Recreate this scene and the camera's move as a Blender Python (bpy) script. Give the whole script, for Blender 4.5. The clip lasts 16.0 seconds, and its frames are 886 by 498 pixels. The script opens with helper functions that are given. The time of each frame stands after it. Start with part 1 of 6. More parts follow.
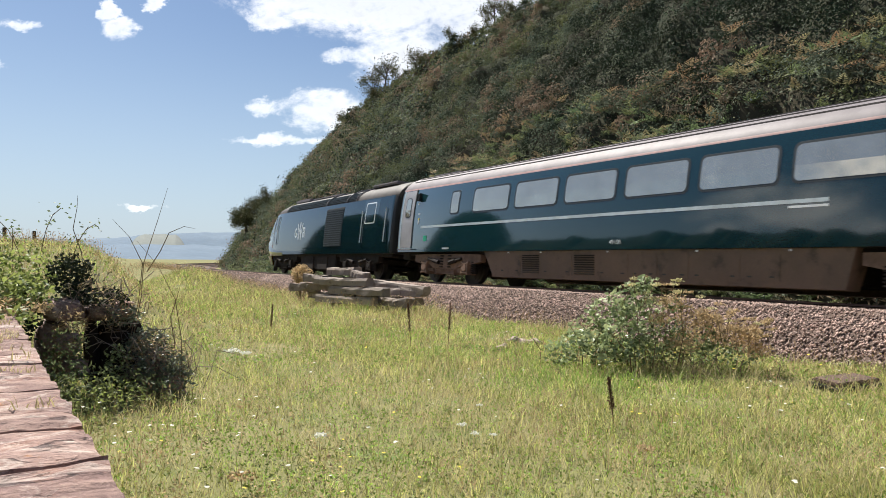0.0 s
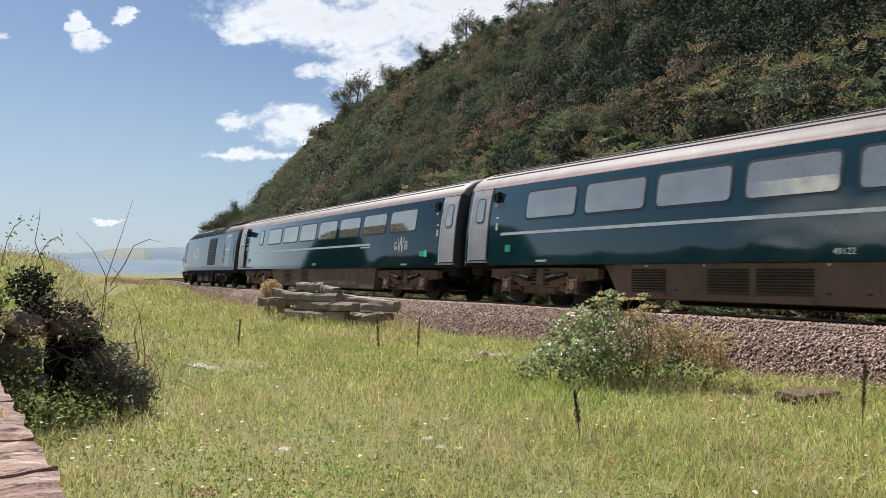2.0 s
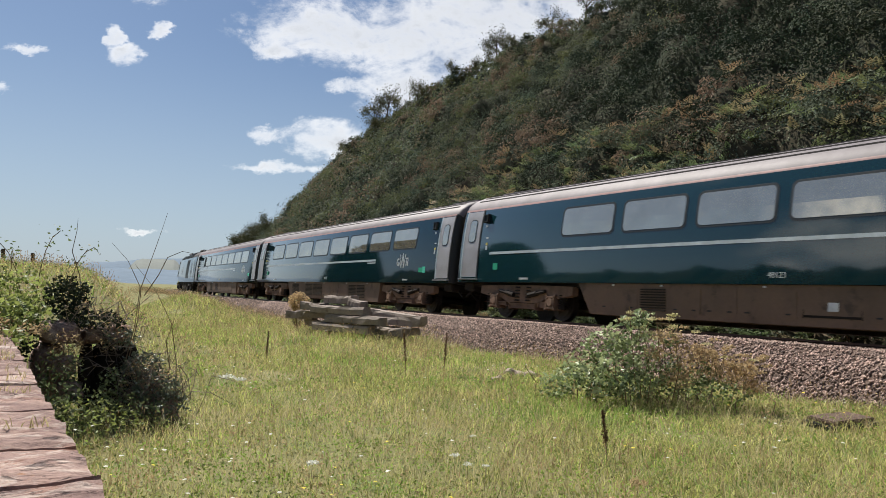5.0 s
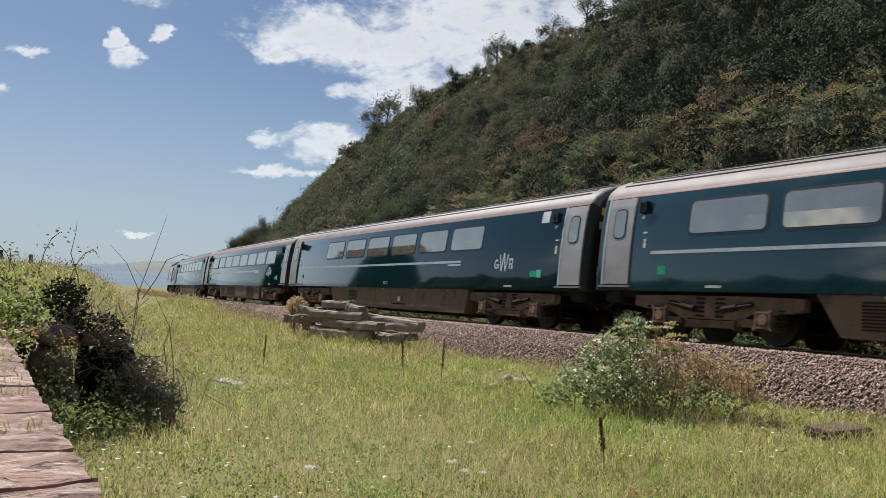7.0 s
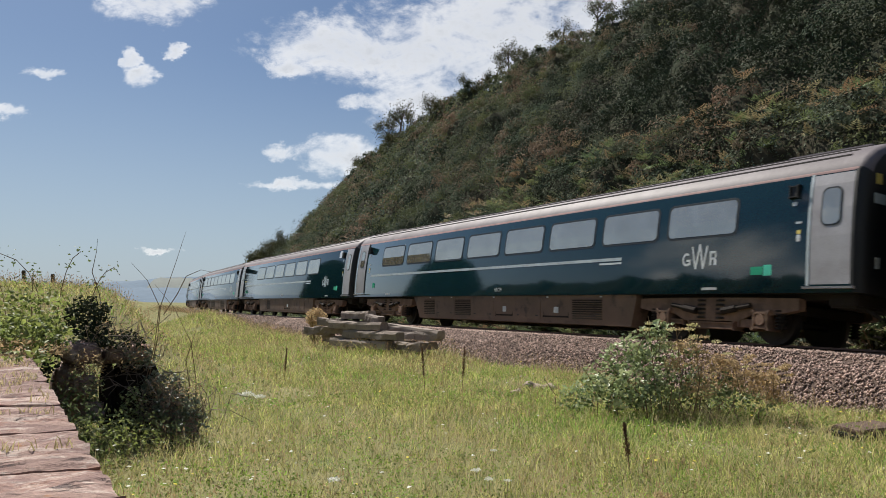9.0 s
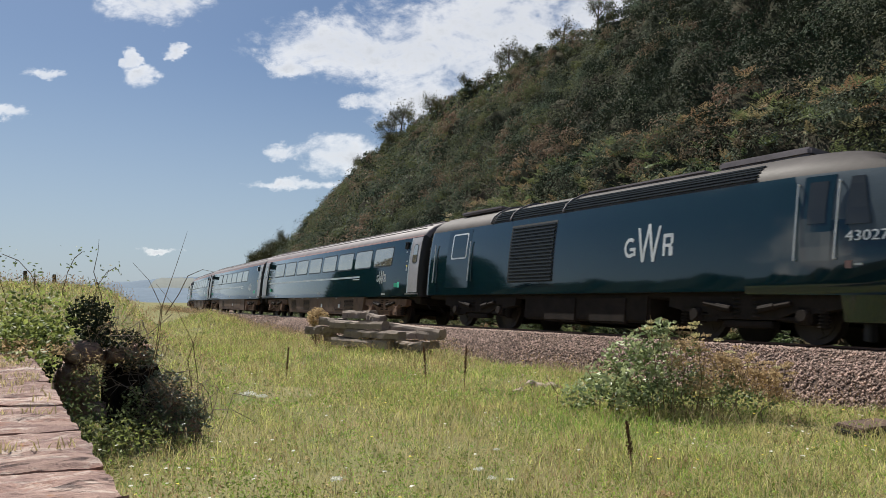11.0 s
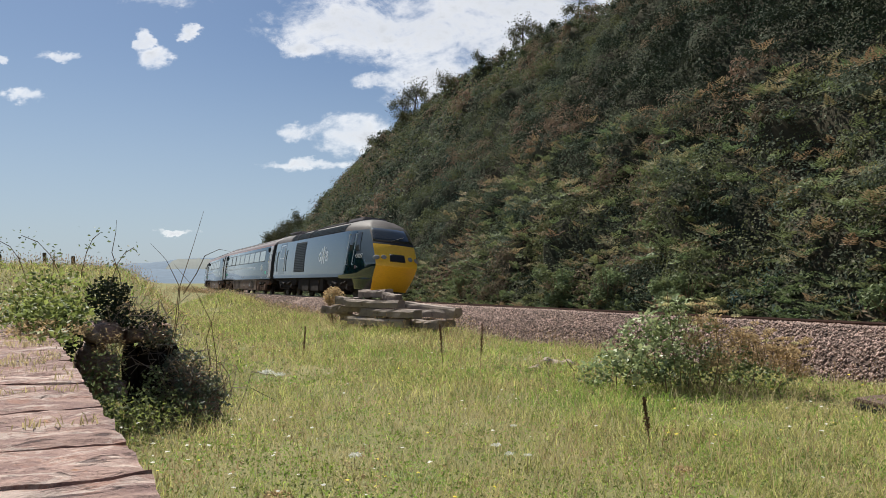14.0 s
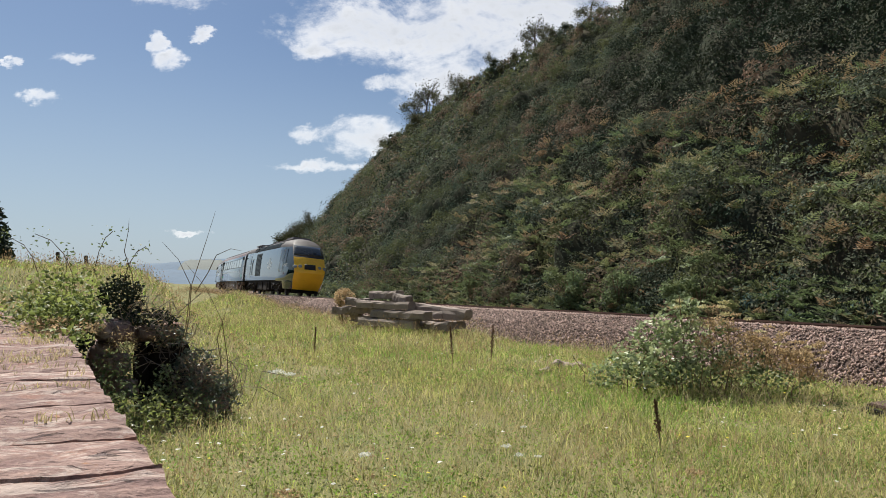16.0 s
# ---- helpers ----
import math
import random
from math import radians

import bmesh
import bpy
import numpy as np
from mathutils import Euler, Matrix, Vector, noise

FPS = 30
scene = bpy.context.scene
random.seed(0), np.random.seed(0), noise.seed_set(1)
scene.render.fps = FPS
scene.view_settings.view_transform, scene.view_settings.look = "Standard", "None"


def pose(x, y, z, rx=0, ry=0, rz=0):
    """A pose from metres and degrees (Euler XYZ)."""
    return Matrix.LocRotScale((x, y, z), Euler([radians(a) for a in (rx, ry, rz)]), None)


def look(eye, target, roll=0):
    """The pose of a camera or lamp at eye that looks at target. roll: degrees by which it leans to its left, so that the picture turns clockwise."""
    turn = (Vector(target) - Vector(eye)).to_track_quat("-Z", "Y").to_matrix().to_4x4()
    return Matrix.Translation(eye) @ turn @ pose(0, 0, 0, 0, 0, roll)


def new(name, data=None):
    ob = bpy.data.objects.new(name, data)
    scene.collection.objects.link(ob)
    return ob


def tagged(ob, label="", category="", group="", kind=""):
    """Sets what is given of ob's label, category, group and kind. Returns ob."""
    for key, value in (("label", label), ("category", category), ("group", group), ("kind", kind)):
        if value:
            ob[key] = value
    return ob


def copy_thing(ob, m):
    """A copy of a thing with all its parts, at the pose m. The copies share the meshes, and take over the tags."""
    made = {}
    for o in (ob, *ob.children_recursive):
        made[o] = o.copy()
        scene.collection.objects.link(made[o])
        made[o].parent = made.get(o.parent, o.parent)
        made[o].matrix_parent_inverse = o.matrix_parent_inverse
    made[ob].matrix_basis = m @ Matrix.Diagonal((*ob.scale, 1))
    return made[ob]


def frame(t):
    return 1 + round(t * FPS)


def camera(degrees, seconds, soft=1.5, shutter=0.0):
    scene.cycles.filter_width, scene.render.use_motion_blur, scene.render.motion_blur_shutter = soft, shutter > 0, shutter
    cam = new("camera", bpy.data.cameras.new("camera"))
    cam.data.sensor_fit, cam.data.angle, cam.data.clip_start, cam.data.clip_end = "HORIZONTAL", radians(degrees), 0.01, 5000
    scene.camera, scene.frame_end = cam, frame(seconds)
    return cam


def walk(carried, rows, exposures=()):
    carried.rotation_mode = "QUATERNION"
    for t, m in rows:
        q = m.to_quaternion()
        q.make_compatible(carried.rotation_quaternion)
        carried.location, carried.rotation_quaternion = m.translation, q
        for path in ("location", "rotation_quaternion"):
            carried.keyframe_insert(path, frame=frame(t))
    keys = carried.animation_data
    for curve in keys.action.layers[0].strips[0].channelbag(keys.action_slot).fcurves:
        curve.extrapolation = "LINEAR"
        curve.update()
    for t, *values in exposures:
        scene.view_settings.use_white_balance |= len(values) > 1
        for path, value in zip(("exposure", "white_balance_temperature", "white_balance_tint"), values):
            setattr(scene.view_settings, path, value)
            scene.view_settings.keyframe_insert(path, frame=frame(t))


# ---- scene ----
FOV = 59.07
PATH = [
    (0.0, -0.005, 0.048, 1.558, 90.840, -0.440, 0.313),
    (0.5, 0.005, 0.040, 1.552, 90.931, -0.480, 0.248),
    (1.0, 0.011, 0.038, 1.549, 91.172, -0.538, -0.432),
    (1.5, 0.026, 0.036, 1.543, 91.557, -0.577, -1.243),
    (2.0, 0.038, 0.035, 1.538, 92.009, -0.569, -1.760),
    (2.5, 0.023, 0.022, 1.545, 92.453, -0.521, -1.360),
    (3.0, 0.008, 0.024, 1.548, 92.756, -0.633, -0.424),
    (5.5, 0.007, -0.002, 1.552, 93.132, -1.796, -0.027),
    (6.0, 0.005, 0.006, 1.549, 93.225, -2.040, -0.315),
    (6.5, 0.008, -0.001, 1.548, 93.347, -2.210, -0.272),
    (7.0, 0.001, 0.000, 1.551, 93.515, -2.219, -0.000),
    (7.5, -0.006, 0.009, 1.548, 93.704, -1.910, 0.376),
    (8.0, -0.014, 0.016, 1.553, 93.870, -1.489, 0.748),
    (8.5, -0.010, 0.010, 1.554, 93.987, -0.957, 1.107),
    (9.0, -0.006, 0.003, 1.556, 94.053, -0.626, 1.346),
    (11.5, -0.018, 0.019, 1.549, 93.951, -0.362, 1.529),
    (12.0, -0.026, 0.028, 1.544, 93.683, -0.207, 1.719),
    (12.5, -0.028, 0.031, 1.542, 93.376, -0.125, 1.984),
    (13.0, -0.024, 0.021, 1.544, 93.020, -0.044, 2.275),
    (13.5, -0.026, 0.026, 1.542, 92.690, -0.024, 2.425),
    (14.0, -0.021, 0.022, 1.539, 92.457, -0.024, 2.550),
    (14.5, -0.020, 0.029, 1.516, 92.406, -0.106, 2.592),
    (15.0, -0.017, 0.025, 1.521, 92.463, -0.173, 2.830),
    (15.5, -0.019, 0.029, 1.522, 92.552, -0.318, 3.055),
    (16.0, -0.024, 0.033, 1.521, 92.625, -0.401, 3.320),
]
EXPOSURES = [(0.0, 0.90), (1.0, 0.80), (2.0, 0.74), (3.0, 0.70), (5.5, 0.54), (9.0, 0.45), (12.0, 0.48), (16.0, 0.55)]
cam = camera(FOV, 16.0, soft=0.8, shutter=0.2)
walk(cam, [(r[0], pose(*r[1:])) for r in PATH], EXPOSURES)

# ---- light ----
SUN_LEFT, SUN_UP = 36.0, 52.0      # degrees to the left of ahead, and above the horizon
SUN_DIR = Vector((-math.sin(radians(SUN_LEFT)) * math.cos(radians(SUN_UP)),
                  math.cos(radians(SUN_LEFT)) * math.cos(radians(SUN_UP)), math.sin(radians(SUN_UP))))
sun = new("sun", bpy.data.lights.new("sun", "SUN"))
sun.data.energy, sun.data.angle, sun.data.color = 5.0, radians(0.6), (1.0, 0.95, 0.86)
sun.matrix_world = look(SUN_DIR * 200, (0, 0, 0))


class Nodes:
    """A small helper to write node trees in few lines."""

    def __init__(self, tree):
        self.tree = tree

    def add(self, kind, sockets=None, **props):
        n = self.tree.nodes.new(kind)
        for k, v in props.items():
            setattr(n, k, v)
        for k, v in (sockets or {}).items():
            if isinstance(v, bpy.types.NodeSocket):
                self.tree.links.new(v, n.inputs[k])
            else:
                n.inputs[k].default_value = v
        return n

    def math(self, op, a, b=0.0, clamp=False):
        return self.add("ShaderNodeMath", {0: a, 1: b}, operation=op, use_clamp=clamp).outputs[0]

    def smooth(self, v, lo, hi):
        n = self.add("ShaderNodeMapRange", {"Value": v, "From Min": lo, "From Max": hi}, interpolation_type="SMOOTHSTEP")
        return n.outputs[0]

    def noise(self, vec, scale, detail=4.0, rough=0.6, distort=0.0):
        n = self.add("ShaderNodeTexNoise", {"Scale": scale, "Detail": detail, "Roughness": rough, "Distortion": distort})
        if vec is not None:
            self.tree.links.new(vec, n.inputs["Vector"])
        return n.outputs["Fac"]

    def mix(self, fac, a, b):
        return self.add("ShaderNodeMix", {0: fac, 6: a, 7: b}, data_type="RGBA").outputs[2]


CLOUDS = [(0.084, 0.317, 0.094, 0.065), (0.125, 0.395, 0.175, 0.075), (0.012, 0.299, 0.087, 0.043), (-0.165, 0.338, 0.098, 0.038), (-0.062, 0.33, 0.13, 0.051), (0.048, 0.362, 0.159, 0.061), (-0.047, 0.266, 0.079, 0.027), (-0.128, 0.325, 0.087, 0.029), (-0.156, 0.191, 0.058, 0.025), (-0.236, 0.195, 0.023, 0.011), (-0.222, 0.153, 0.058, 0.007), (-0.427, 0.295, 0.022, 0.014), (-0.441, 0.317, 0.012, 0.013), (-0.379, 0.328, 0.014, 0.009), (-0.6, 0.249, 0.025, 0.009), (-0.55, 0.298, 0.027, 0.007), (-0.638, 0.294, 0.01, 0.007), (-0.232, 0.307, 0.027, 0.013), (-0.393, 0.065, 0.025, 0.004), (-0.060, 0.246, 0.060, 0.020), (-0.130, 0.262, 0.030, 0.010), (-0.408, 0.398, 0.065, 0.029)]


def build_world():
    world = bpy.data.worlds.new("sky")
    scene.world = world
    world.use_nodes = True
    t = world.node_tree
    t.nodes.clear()
    n = Nodes(t)
    sky = n.add("ShaderNodeTexSky", sky_type="NISHITA", sun_disc=False, sun_elevation=radians(SUN_UP),
                sun_rotation=radians(-SUN_LEFT), air_density=1.0, dust_density=1.2, ozone_density=1.5)
    way = n.add("ShaderNodeTexCoord").outputs["Generated"]
    xyz = n.add("ShaderNodeSeparateXYZ", {0: way})
    y = n.math("MAXIMUM", xyz.outputs[1], 0.05)
    u, v = n.math("DIVIDE", xyz.outputs[0], y), n.math("DIVIDE", xyz.outputs[2], y)
    flat = n.add("ShaderNodeCombineXYZ", {0: u, 1: n.math("MULTIPLY", v, 1.5)}).outputs[0]
    big = n.noise(flat, 13.0, 7.0, 0.66, 0.6)
    fine = n.noise(flat, 45.0, 5.0, 0.6)
    fray = n.math("ADD", n.math("MULTIPLY", n.math("SUBTRACT", big, 0.5), 5.0), n.math("MULTIPLY", n.math("SUBTRACT", fine, 0.5), 2.6))
    bend_u = n.math("MULTIPLY", n.math("SUBTRACT", n.noise(flat, 34.0, 4.0, 0.65), 0.5), 0.060)
    side = n.add("ShaderNodeVectorMath", {0: flat, 1: (3.7, 9.1, 0)}, operation="ADD").outputs[0]
    bend_v = n.math("MULTIPLY", n.math("SUBTRACT", n.noise(side, 34.0, 4.0, 0.65), 0.5), 0.030)
    u, v = n.math("ADD", u, bend_u), n.math("ADD", v, bend_v)
    total = None
    for cu, cv, a, b in CLOUDS:
        du = n.math("DIVIDE", n.math("SUBTRACT", u, cu), a)
        dv = n.math("DIVIDE", n.math("SUBTRACT", v, cv), b)
        d = n.math("SUBTRACT", 1.0, n.math("ADD", n.math("MULTIPLY", du, du), n.math("MULTIPLY", dv, dv)))
        total = d if total is None else n.math("SMOOTH_MAX", total, d)
    total.node.inputs[2].default_value = 0.1
    ahead = n.smooth(xyz.outputs[1], 0.2, 0.35)
    mask = n.smooth(n.math("ADD", n.math("MULTIPLY", total, 1.15), fray), -0.8, 2.15)
    mask = n.math("MULTIPLY", mask, n.smooth(total, -1.6, -0.3))
    mask = n.math("MULTIPLY", mask, ahead)
    # the same broken cloud all over the rest of the sky
    other = n.noise(way, 2.6, 7.0, 0.6)
    rest = n.math("MULTIPLY", n.smooth(other, 0.56, 0.70), n.math("SUBTRACT", 1.0, ahead))
    mask = n.math("MAXIMUM", mask, rest)
    shade = n.smooth(n.math("ADD", n.math("MULTIPLY", total, 0.35), n.math("ADD", n.math("MULTIPLY", fine, 0.6), n.math("MULTIPLY", big, 1.1))), 0.92, 1.45)
    cloud = n.mix(shade, (12.6, 12.4, 12.1, 1), (6.4, 6.7, 7.2, 1))
    # thin white haze low over the horizon
    haze = n.math("MULTIPLY", n.smooth(xyz.outputs[2], 0.34, -0.02), 0.6)
    deep = n.add("ShaderNodeMix", {0: 1.0, 6: sky.outputs[0], 7: (0.455, 0.55, 0.66, 1)}, data_type="RGBA", blend_type="MULTIPLY").outputs[2]
    base = n.mix(haze, deep, (5.1, 6.1, 7.2, 1))
    col = n.mix(n.math("MULTIPLY", mask, 0.95), base, cloud)
    bg = n.add("ShaderNodeBackground", {"Color": col, "Strength": 0.072})
    out = n.add("ShaderNodeOutputWorld")
    t.links.new(bg.outputs[0], out.inputs[0])


build_world()


# ---- materials ----
def material(name, colour, rough=0.8, metal=0.0, second=None, scale=3.0, amount=0.5, grain=40.0, bump=0.1, spec=0.5,
             coat=0.0, third=None, island=0.0, lumps=0.0, rand=0.0, translucent=0.0, streak=1.0, bump_dist=0.02):
    """A surface with two scales of variation: stains between colour and second, and fine grain in tone and relief."""
    m = bpy.data.materials.new(name)
    m.use_nodes = True
    t = m.node_tree
    t.nodes.clear()
    n = Nodes(t)
    pos = n.add("ShaderNodeTexCoord").outputs["Object"]
    if streak != 1.0:
        pos = n.add("ShaderNodeMapping", {"Vector": pos, "Scale": (1, 1, streak)}).outputs[0]
    second = second or tuple(c * 0.75 for c in colour)
    stain = n.smooth(n.noise(pos, scale, 5.0, 0.65), 0.5 - amount * 0.4, 0.5 + amount * 0.4)
    fine = n.noise(pos, grain, 4.0, 0.7)
    col = n.mix(stain, (*colour, 1), (*second, 1))
    if third:
        col = n.mix(n.smooth(n.noise(pos, scale * 2.7, 4.0, 0.6), 0.55, 0.7), col, (*third, 1))
    tone = n.math("ADD", n.math("MULTIPLY", fine, 0.5), 0.75)
    if island or rand:
        src = n.add("ShaderNodeNewGeometry").outputs["Random Per Island"] if island else n.add("ShaderNodeObjectInfo").outputs["Random"]
        k = island or rand
        tone = n.math("MULTIPLY", tone, n.math("ADD", n.math("MULTIPLY", src, k), 1.0 - k / 2))
    col = n.add("ShaderNodeMix", {0: 1.0, 6: col, 7: n.add("ShaderNodeCombineColor", {0: tone, 1: tone, 2: tone}).outputs[0]},
                data_type="RGBA", blend_type="MULTIPLY").outputs[2]
    b = n.add("ShaderNodeBsdfPrincipled", {"Base Color": col, "Metallic": metal, "Specular IOR Level": spec, "Coat Weight": coat,
                                           "Coat Roughness": 0.05})
    r = n.math("ADD", n.math("MULTIPLY", n.math("SUBTRACT", fine, 0.5), 0.3 * rough), rough, True)
    t.links.new(r, b.inputs["Roughness"])
    if bump:
        h = fine if not lumps else n.math("ADD", fine, n.math("MULTIPLY", n.noise(pos, scale * 3, 5.0, 0.6), lumps))
        bp = n.add("ShaderNodeBump", {"Strength": bump, "Distance": bump_dist, "Height": h})
        t.links.new(bp.outputs[0], b.inputs["Normal"])
    out = n.add("ShaderNodeOutputMaterial")
    if translucent:
        tr = n.add("ShaderNodeBsdfTranslucent", {"Color": col})
        mx = n.add("ShaderNodeMixShader", {0: translucent})
        t.links.new(b.outputs[0], mx.inputs[1])
        t.links.new(tr.outputs[0], mx.inputs[2])
        t.links.new(mx.outputs[0], out.inputs[0])
    else:
        t.links.new(b.outputs[0], out.inputs[0])
    return m


def sandstone():
    """Red sandstone: fine strata, pale mineral veins, dark weathered hollows and spots of orange lichen."""
    m = bpy.data.materials.new("red_sandstone")
    m.use_nodes = True
    t = m.node_tree
    t.nodes.clear()
    n = Nodes(t)
    pos = n.add("ShaderNodeTexCoord").outputs["Object"]
    strata = n.add("ShaderNodeMapping", {"Vector": pos, "Scale": (1.0, 1.9, 1.9)}).outputs[0]
    bands = n.noise(strata, 3.2, 7.0, 0.68, 0.5)
    blotch = n.noise(pos, 5.0, 6.0, 0.7)
    fine = n.noise(pos, 55.0, 5.0, 0.7)
    col = n.mix(n.smooth(bands, 0.36, 0.62), (0.26, 0.165, 0.15, 1), (0.44, 0.30, 0.255, 1))
    col = n.mix(n.math("MULTIPLY", n.smooth(blotch, 0.52, 0.66), 0.75), col, (0.40, 0.22, 0.165, 1))
    veins = n.smooth(n.noise(strata, 2.6, 8.0, 0.72, 1.4), 0.50, 0.60)
    col = n.mix(n.math("MULTIPLY", veins, 0.62), col, (0.70, 0.59, 0.52, 1))
    pits = n.smooth(n.noise(strata, 5.0, 7.0, 0.70, 0.8), 0.41, 0.33)
    col = n.mix(n.math("MULTIPLY", pits, 0.8), col, (0.12, 0.085, 0.085, 1))
    col = n.mix(n.math("MULTIPLY", n.smooth(n.noise(pos, 2.1, 5.0, 0.7), 0.66, 0.72), 0.7), col, (0.55, 0.24, 0.07, 1))
    tone = n.math("ADD", n.math("MULTIPLY", fine, 0.8), 0.42)
    tone = n.math("MULTIPLY", tone, n.math("ADD", n.math("MULTIPLY", n.add("ShaderNodeObjectInfo").outputs["Random"], 0.25), 0.88))
    col = n.add("ShaderNodeMix", {0: 1.0, 6: col, 7: n.add("ShaderNodeCombineColor", {0: tone, 1: tone, 2: tone}).outputs[0]},
                data_type="RGBA", blend_type="MULTIPLY").outputs[2]
    h = n.math("ADD", n.math("MULTIPLY", bands, 1.6), n.math("ADD", n.math("MULTIPLY", fine, 0.35), n.math("MULTIPLY", pits, -0.9)))
    bp = n.add("ShaderNodeBump", {"Strength": 0.9, "Distance": 0.035, "Height": h})
    b = n.add("ShaderNodeBsdfPrincipled", {"Base Color": col, "Roughness": 0.92, "Specular IOR Level": 0.3, "Normal": bp.outputs[0]})
    out = n.add("ShaderNodeOutputMaterial")
    t.links.new(b.outputs[0], out.inputs[0])
    return m


M = {}
M["green"] = material("deep_green_paint", (0.006, 0.031, 0.039), 0.08, second=(0.007, 0.034, 0.043), scale=1.2, grain=30, bump=0.01, coat=0.75)
M["grey_paint"] = material("grey_paint", (0.075, 0.098, 0.118), 0.25, second=(0.062, 0.083, 0.10), scale=1.0, bump=0.01, spec=0.4)
M["loco_green"] = material("glossy_green_paint", (0.004, 0.021, 0.028), 0.06, second=(0.005, 0.024, 0.031), scale=1.2, grain=30, bump=0.01, coat=0.6)
M["roof"] = material("weathered_roof_paint", (0.21, 0.185, 0.195), 0.6, second=(0.15, 0.13, 0.138), scale=1.5, grain=18, bump=0.05, spec=0.3)
M["cab_roof"] = material("sooty_roof_paint", (0.085, 0.075, 0.072), 0.6, second=(0.055, 0.048, 0.045), scale=1.5, grain=18, bump=0.05, spec=0.2)
M["red_line"] = material("red_line_paint", (0.40, 0.235, 0.22), 0.5, bump=0)
M["black"] = material("black_rubber", (0.012, 0.012, 0.013), 0.6, scale=2, bump=0.05)
M["under"] = material("oily_black_steel", (0.022, 0.019, 0.017), 0.85, second=(0.036, 0.028, 0.024), scale=2.5, grain=25, bump=0.3, spec=0.15)
M["skirt"] = material("brake_dust_paint", (0.185, 0.12, 0.086), 0.7, second=(0.135, 0.092, 0.068), scale=0.9, grain=20, bump=0.05, third=(0.08, 0.058, 0.046))
M["bogie"] = material("dusty_bogie_steel", (0.25, 0.16, 0.115), 0.85, second=(0.15, 0.10, 0.074), scale=3, grain=25, bump=0.3, spec=0.2)
M["wheel"] = material("dark_wheel_steel", (0.05, 0.04, 0.035), 0.55, metal=0.4, scale=4, bump=0.1)
M["pane"] = material("tinted_glass", (0.63, 0.585, 0.475), 0.03, metal=0.75, second=(0.56, 0.52, 0.43), scale=0.7, grain=2, bump=0.0, spec=1.0, coat=0.3)
M["frame"] = material("window_gasket", (0.02, 0.025, 0.027), 0.4, bump=0)
M["dark_glass"] = material("dark_cab_glass", (0.05, 0.055, 0.055), 0.05, metal=0.3, second=(0.04, 0.045, 0.045), scale=1, grain=2, bump=0, spec=0.8)
M["screen"] = material("windscreen_glass", (0.02, 0.024, 0.026), 0.03, second=(0.03, 0.034, 0.036), scale=1, grain=2, bump=0, spec=0.6, coat=0.3)
M["silver"] = material("brushed_door_panel", (0.42, 0.41, 0.43), 0.35, metal=0.1, second=(0.34, 0.32, 0.33), scale=1.5, bump=0.02)
M["white"] = material("white_lettering", (0.75, 0.77, 0.78), 0.15, bump=0, coat=0.7)
M["stripe"] = material("pale_stripe", (0.55, 0.62, 0.66), 0.35, bump=0)
M["emerald"] = material("emerald_sign", (0.02, 0.45, 0.25), 0.4, bump=0)
M["yellow"] = material("warning_yellow_paint", (1.0, 0.58, 0.04), 0.3, second=(0.95, 0.53, 0.035), scale=1.2, grain=14, bump=0.02)
M["lamp"] = material("lamp_glass", (0.30, 0.30, 0.27), 0.1, scale=6, bump=0)
M["rail"] = material("worn_rail_steel", (0.16, 0.09, 0.06), 0.45, metal=0.5, second=(0.10, 0.055, 0.04), scale=2, bump=0.1)
M["concrete"] = material("weathered_concrete", (0.31, 0.255, 0.215), 0.9, second=(0.21, 0.17, 0.145), scale=2.5, amount=0.9, grain=30, bump=0.6, third=(0.17, 0.135, 0.105), rand=0.35)
M["ballast"] = material("crushed_stone", (0.34, 0.24, 0.20), 0.85, second=(0.21, 0.145, 0.12), scale=3, grain=22, bump=0.4, island=1.5)
M["bed"] = material("stone_bed", (0.16, 0.115, 0.095), 0.95, second=(0.10, 0.072, 0.06), scale=2, grain=30, bump=1.0, third=(0.25, 0.18, 0.15), spec=0.1)
M["stone"] = sandstone()
M["soil"] = material("grassy_earth", (0.15, 0.16, 0.065), 1.0, second=(0.24, 0.21, 0.11), scale=0.4, amount=0.8, grain=9, bump=0.8, third=(0.127, 0.167, 0.063), spec=0.1)
M["blade"] = material("grass_blade", (0.375, 0.41, 0.125), 0.6, second=(0.52, 0.47, 0.205), scale=0.35, amount=0.5, grain=2, bump=0, island=1.3, translucent=0.45, third=(0.125, 0.205, 0.055), spec=0.2)
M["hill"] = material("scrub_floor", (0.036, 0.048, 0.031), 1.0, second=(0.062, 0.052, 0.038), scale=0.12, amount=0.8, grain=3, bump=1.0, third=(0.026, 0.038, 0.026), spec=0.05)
M["scrub"] = material("scrub_leaf", (0.095, 0.140, 0.095), 0.75, second=(0.145, 0.145, 0.095), scale=0.22, amount=0.6, grain=0.7, bump=0, island=0.4, translucent=0.28, third=(0.054, 0.097, 0.081), spec=0.12)
M["fern"] = material("bracken_frond", (0.25, 0.17, 0.125), 0.8, second=(0.16, 0.14, 0.09), scale=0.3, grain=0.9, bump=0, island=0.4, translucent=0.3, spec=0.12)
M["leaf"] = material("bush_leaf", (0.15, 0.205, 0.095), 0.5, second=(0.19, 0.225, 0.095), scale=1.5, grain=6, bump=0, island=0.9, translucent=0.45, spec=0.35)
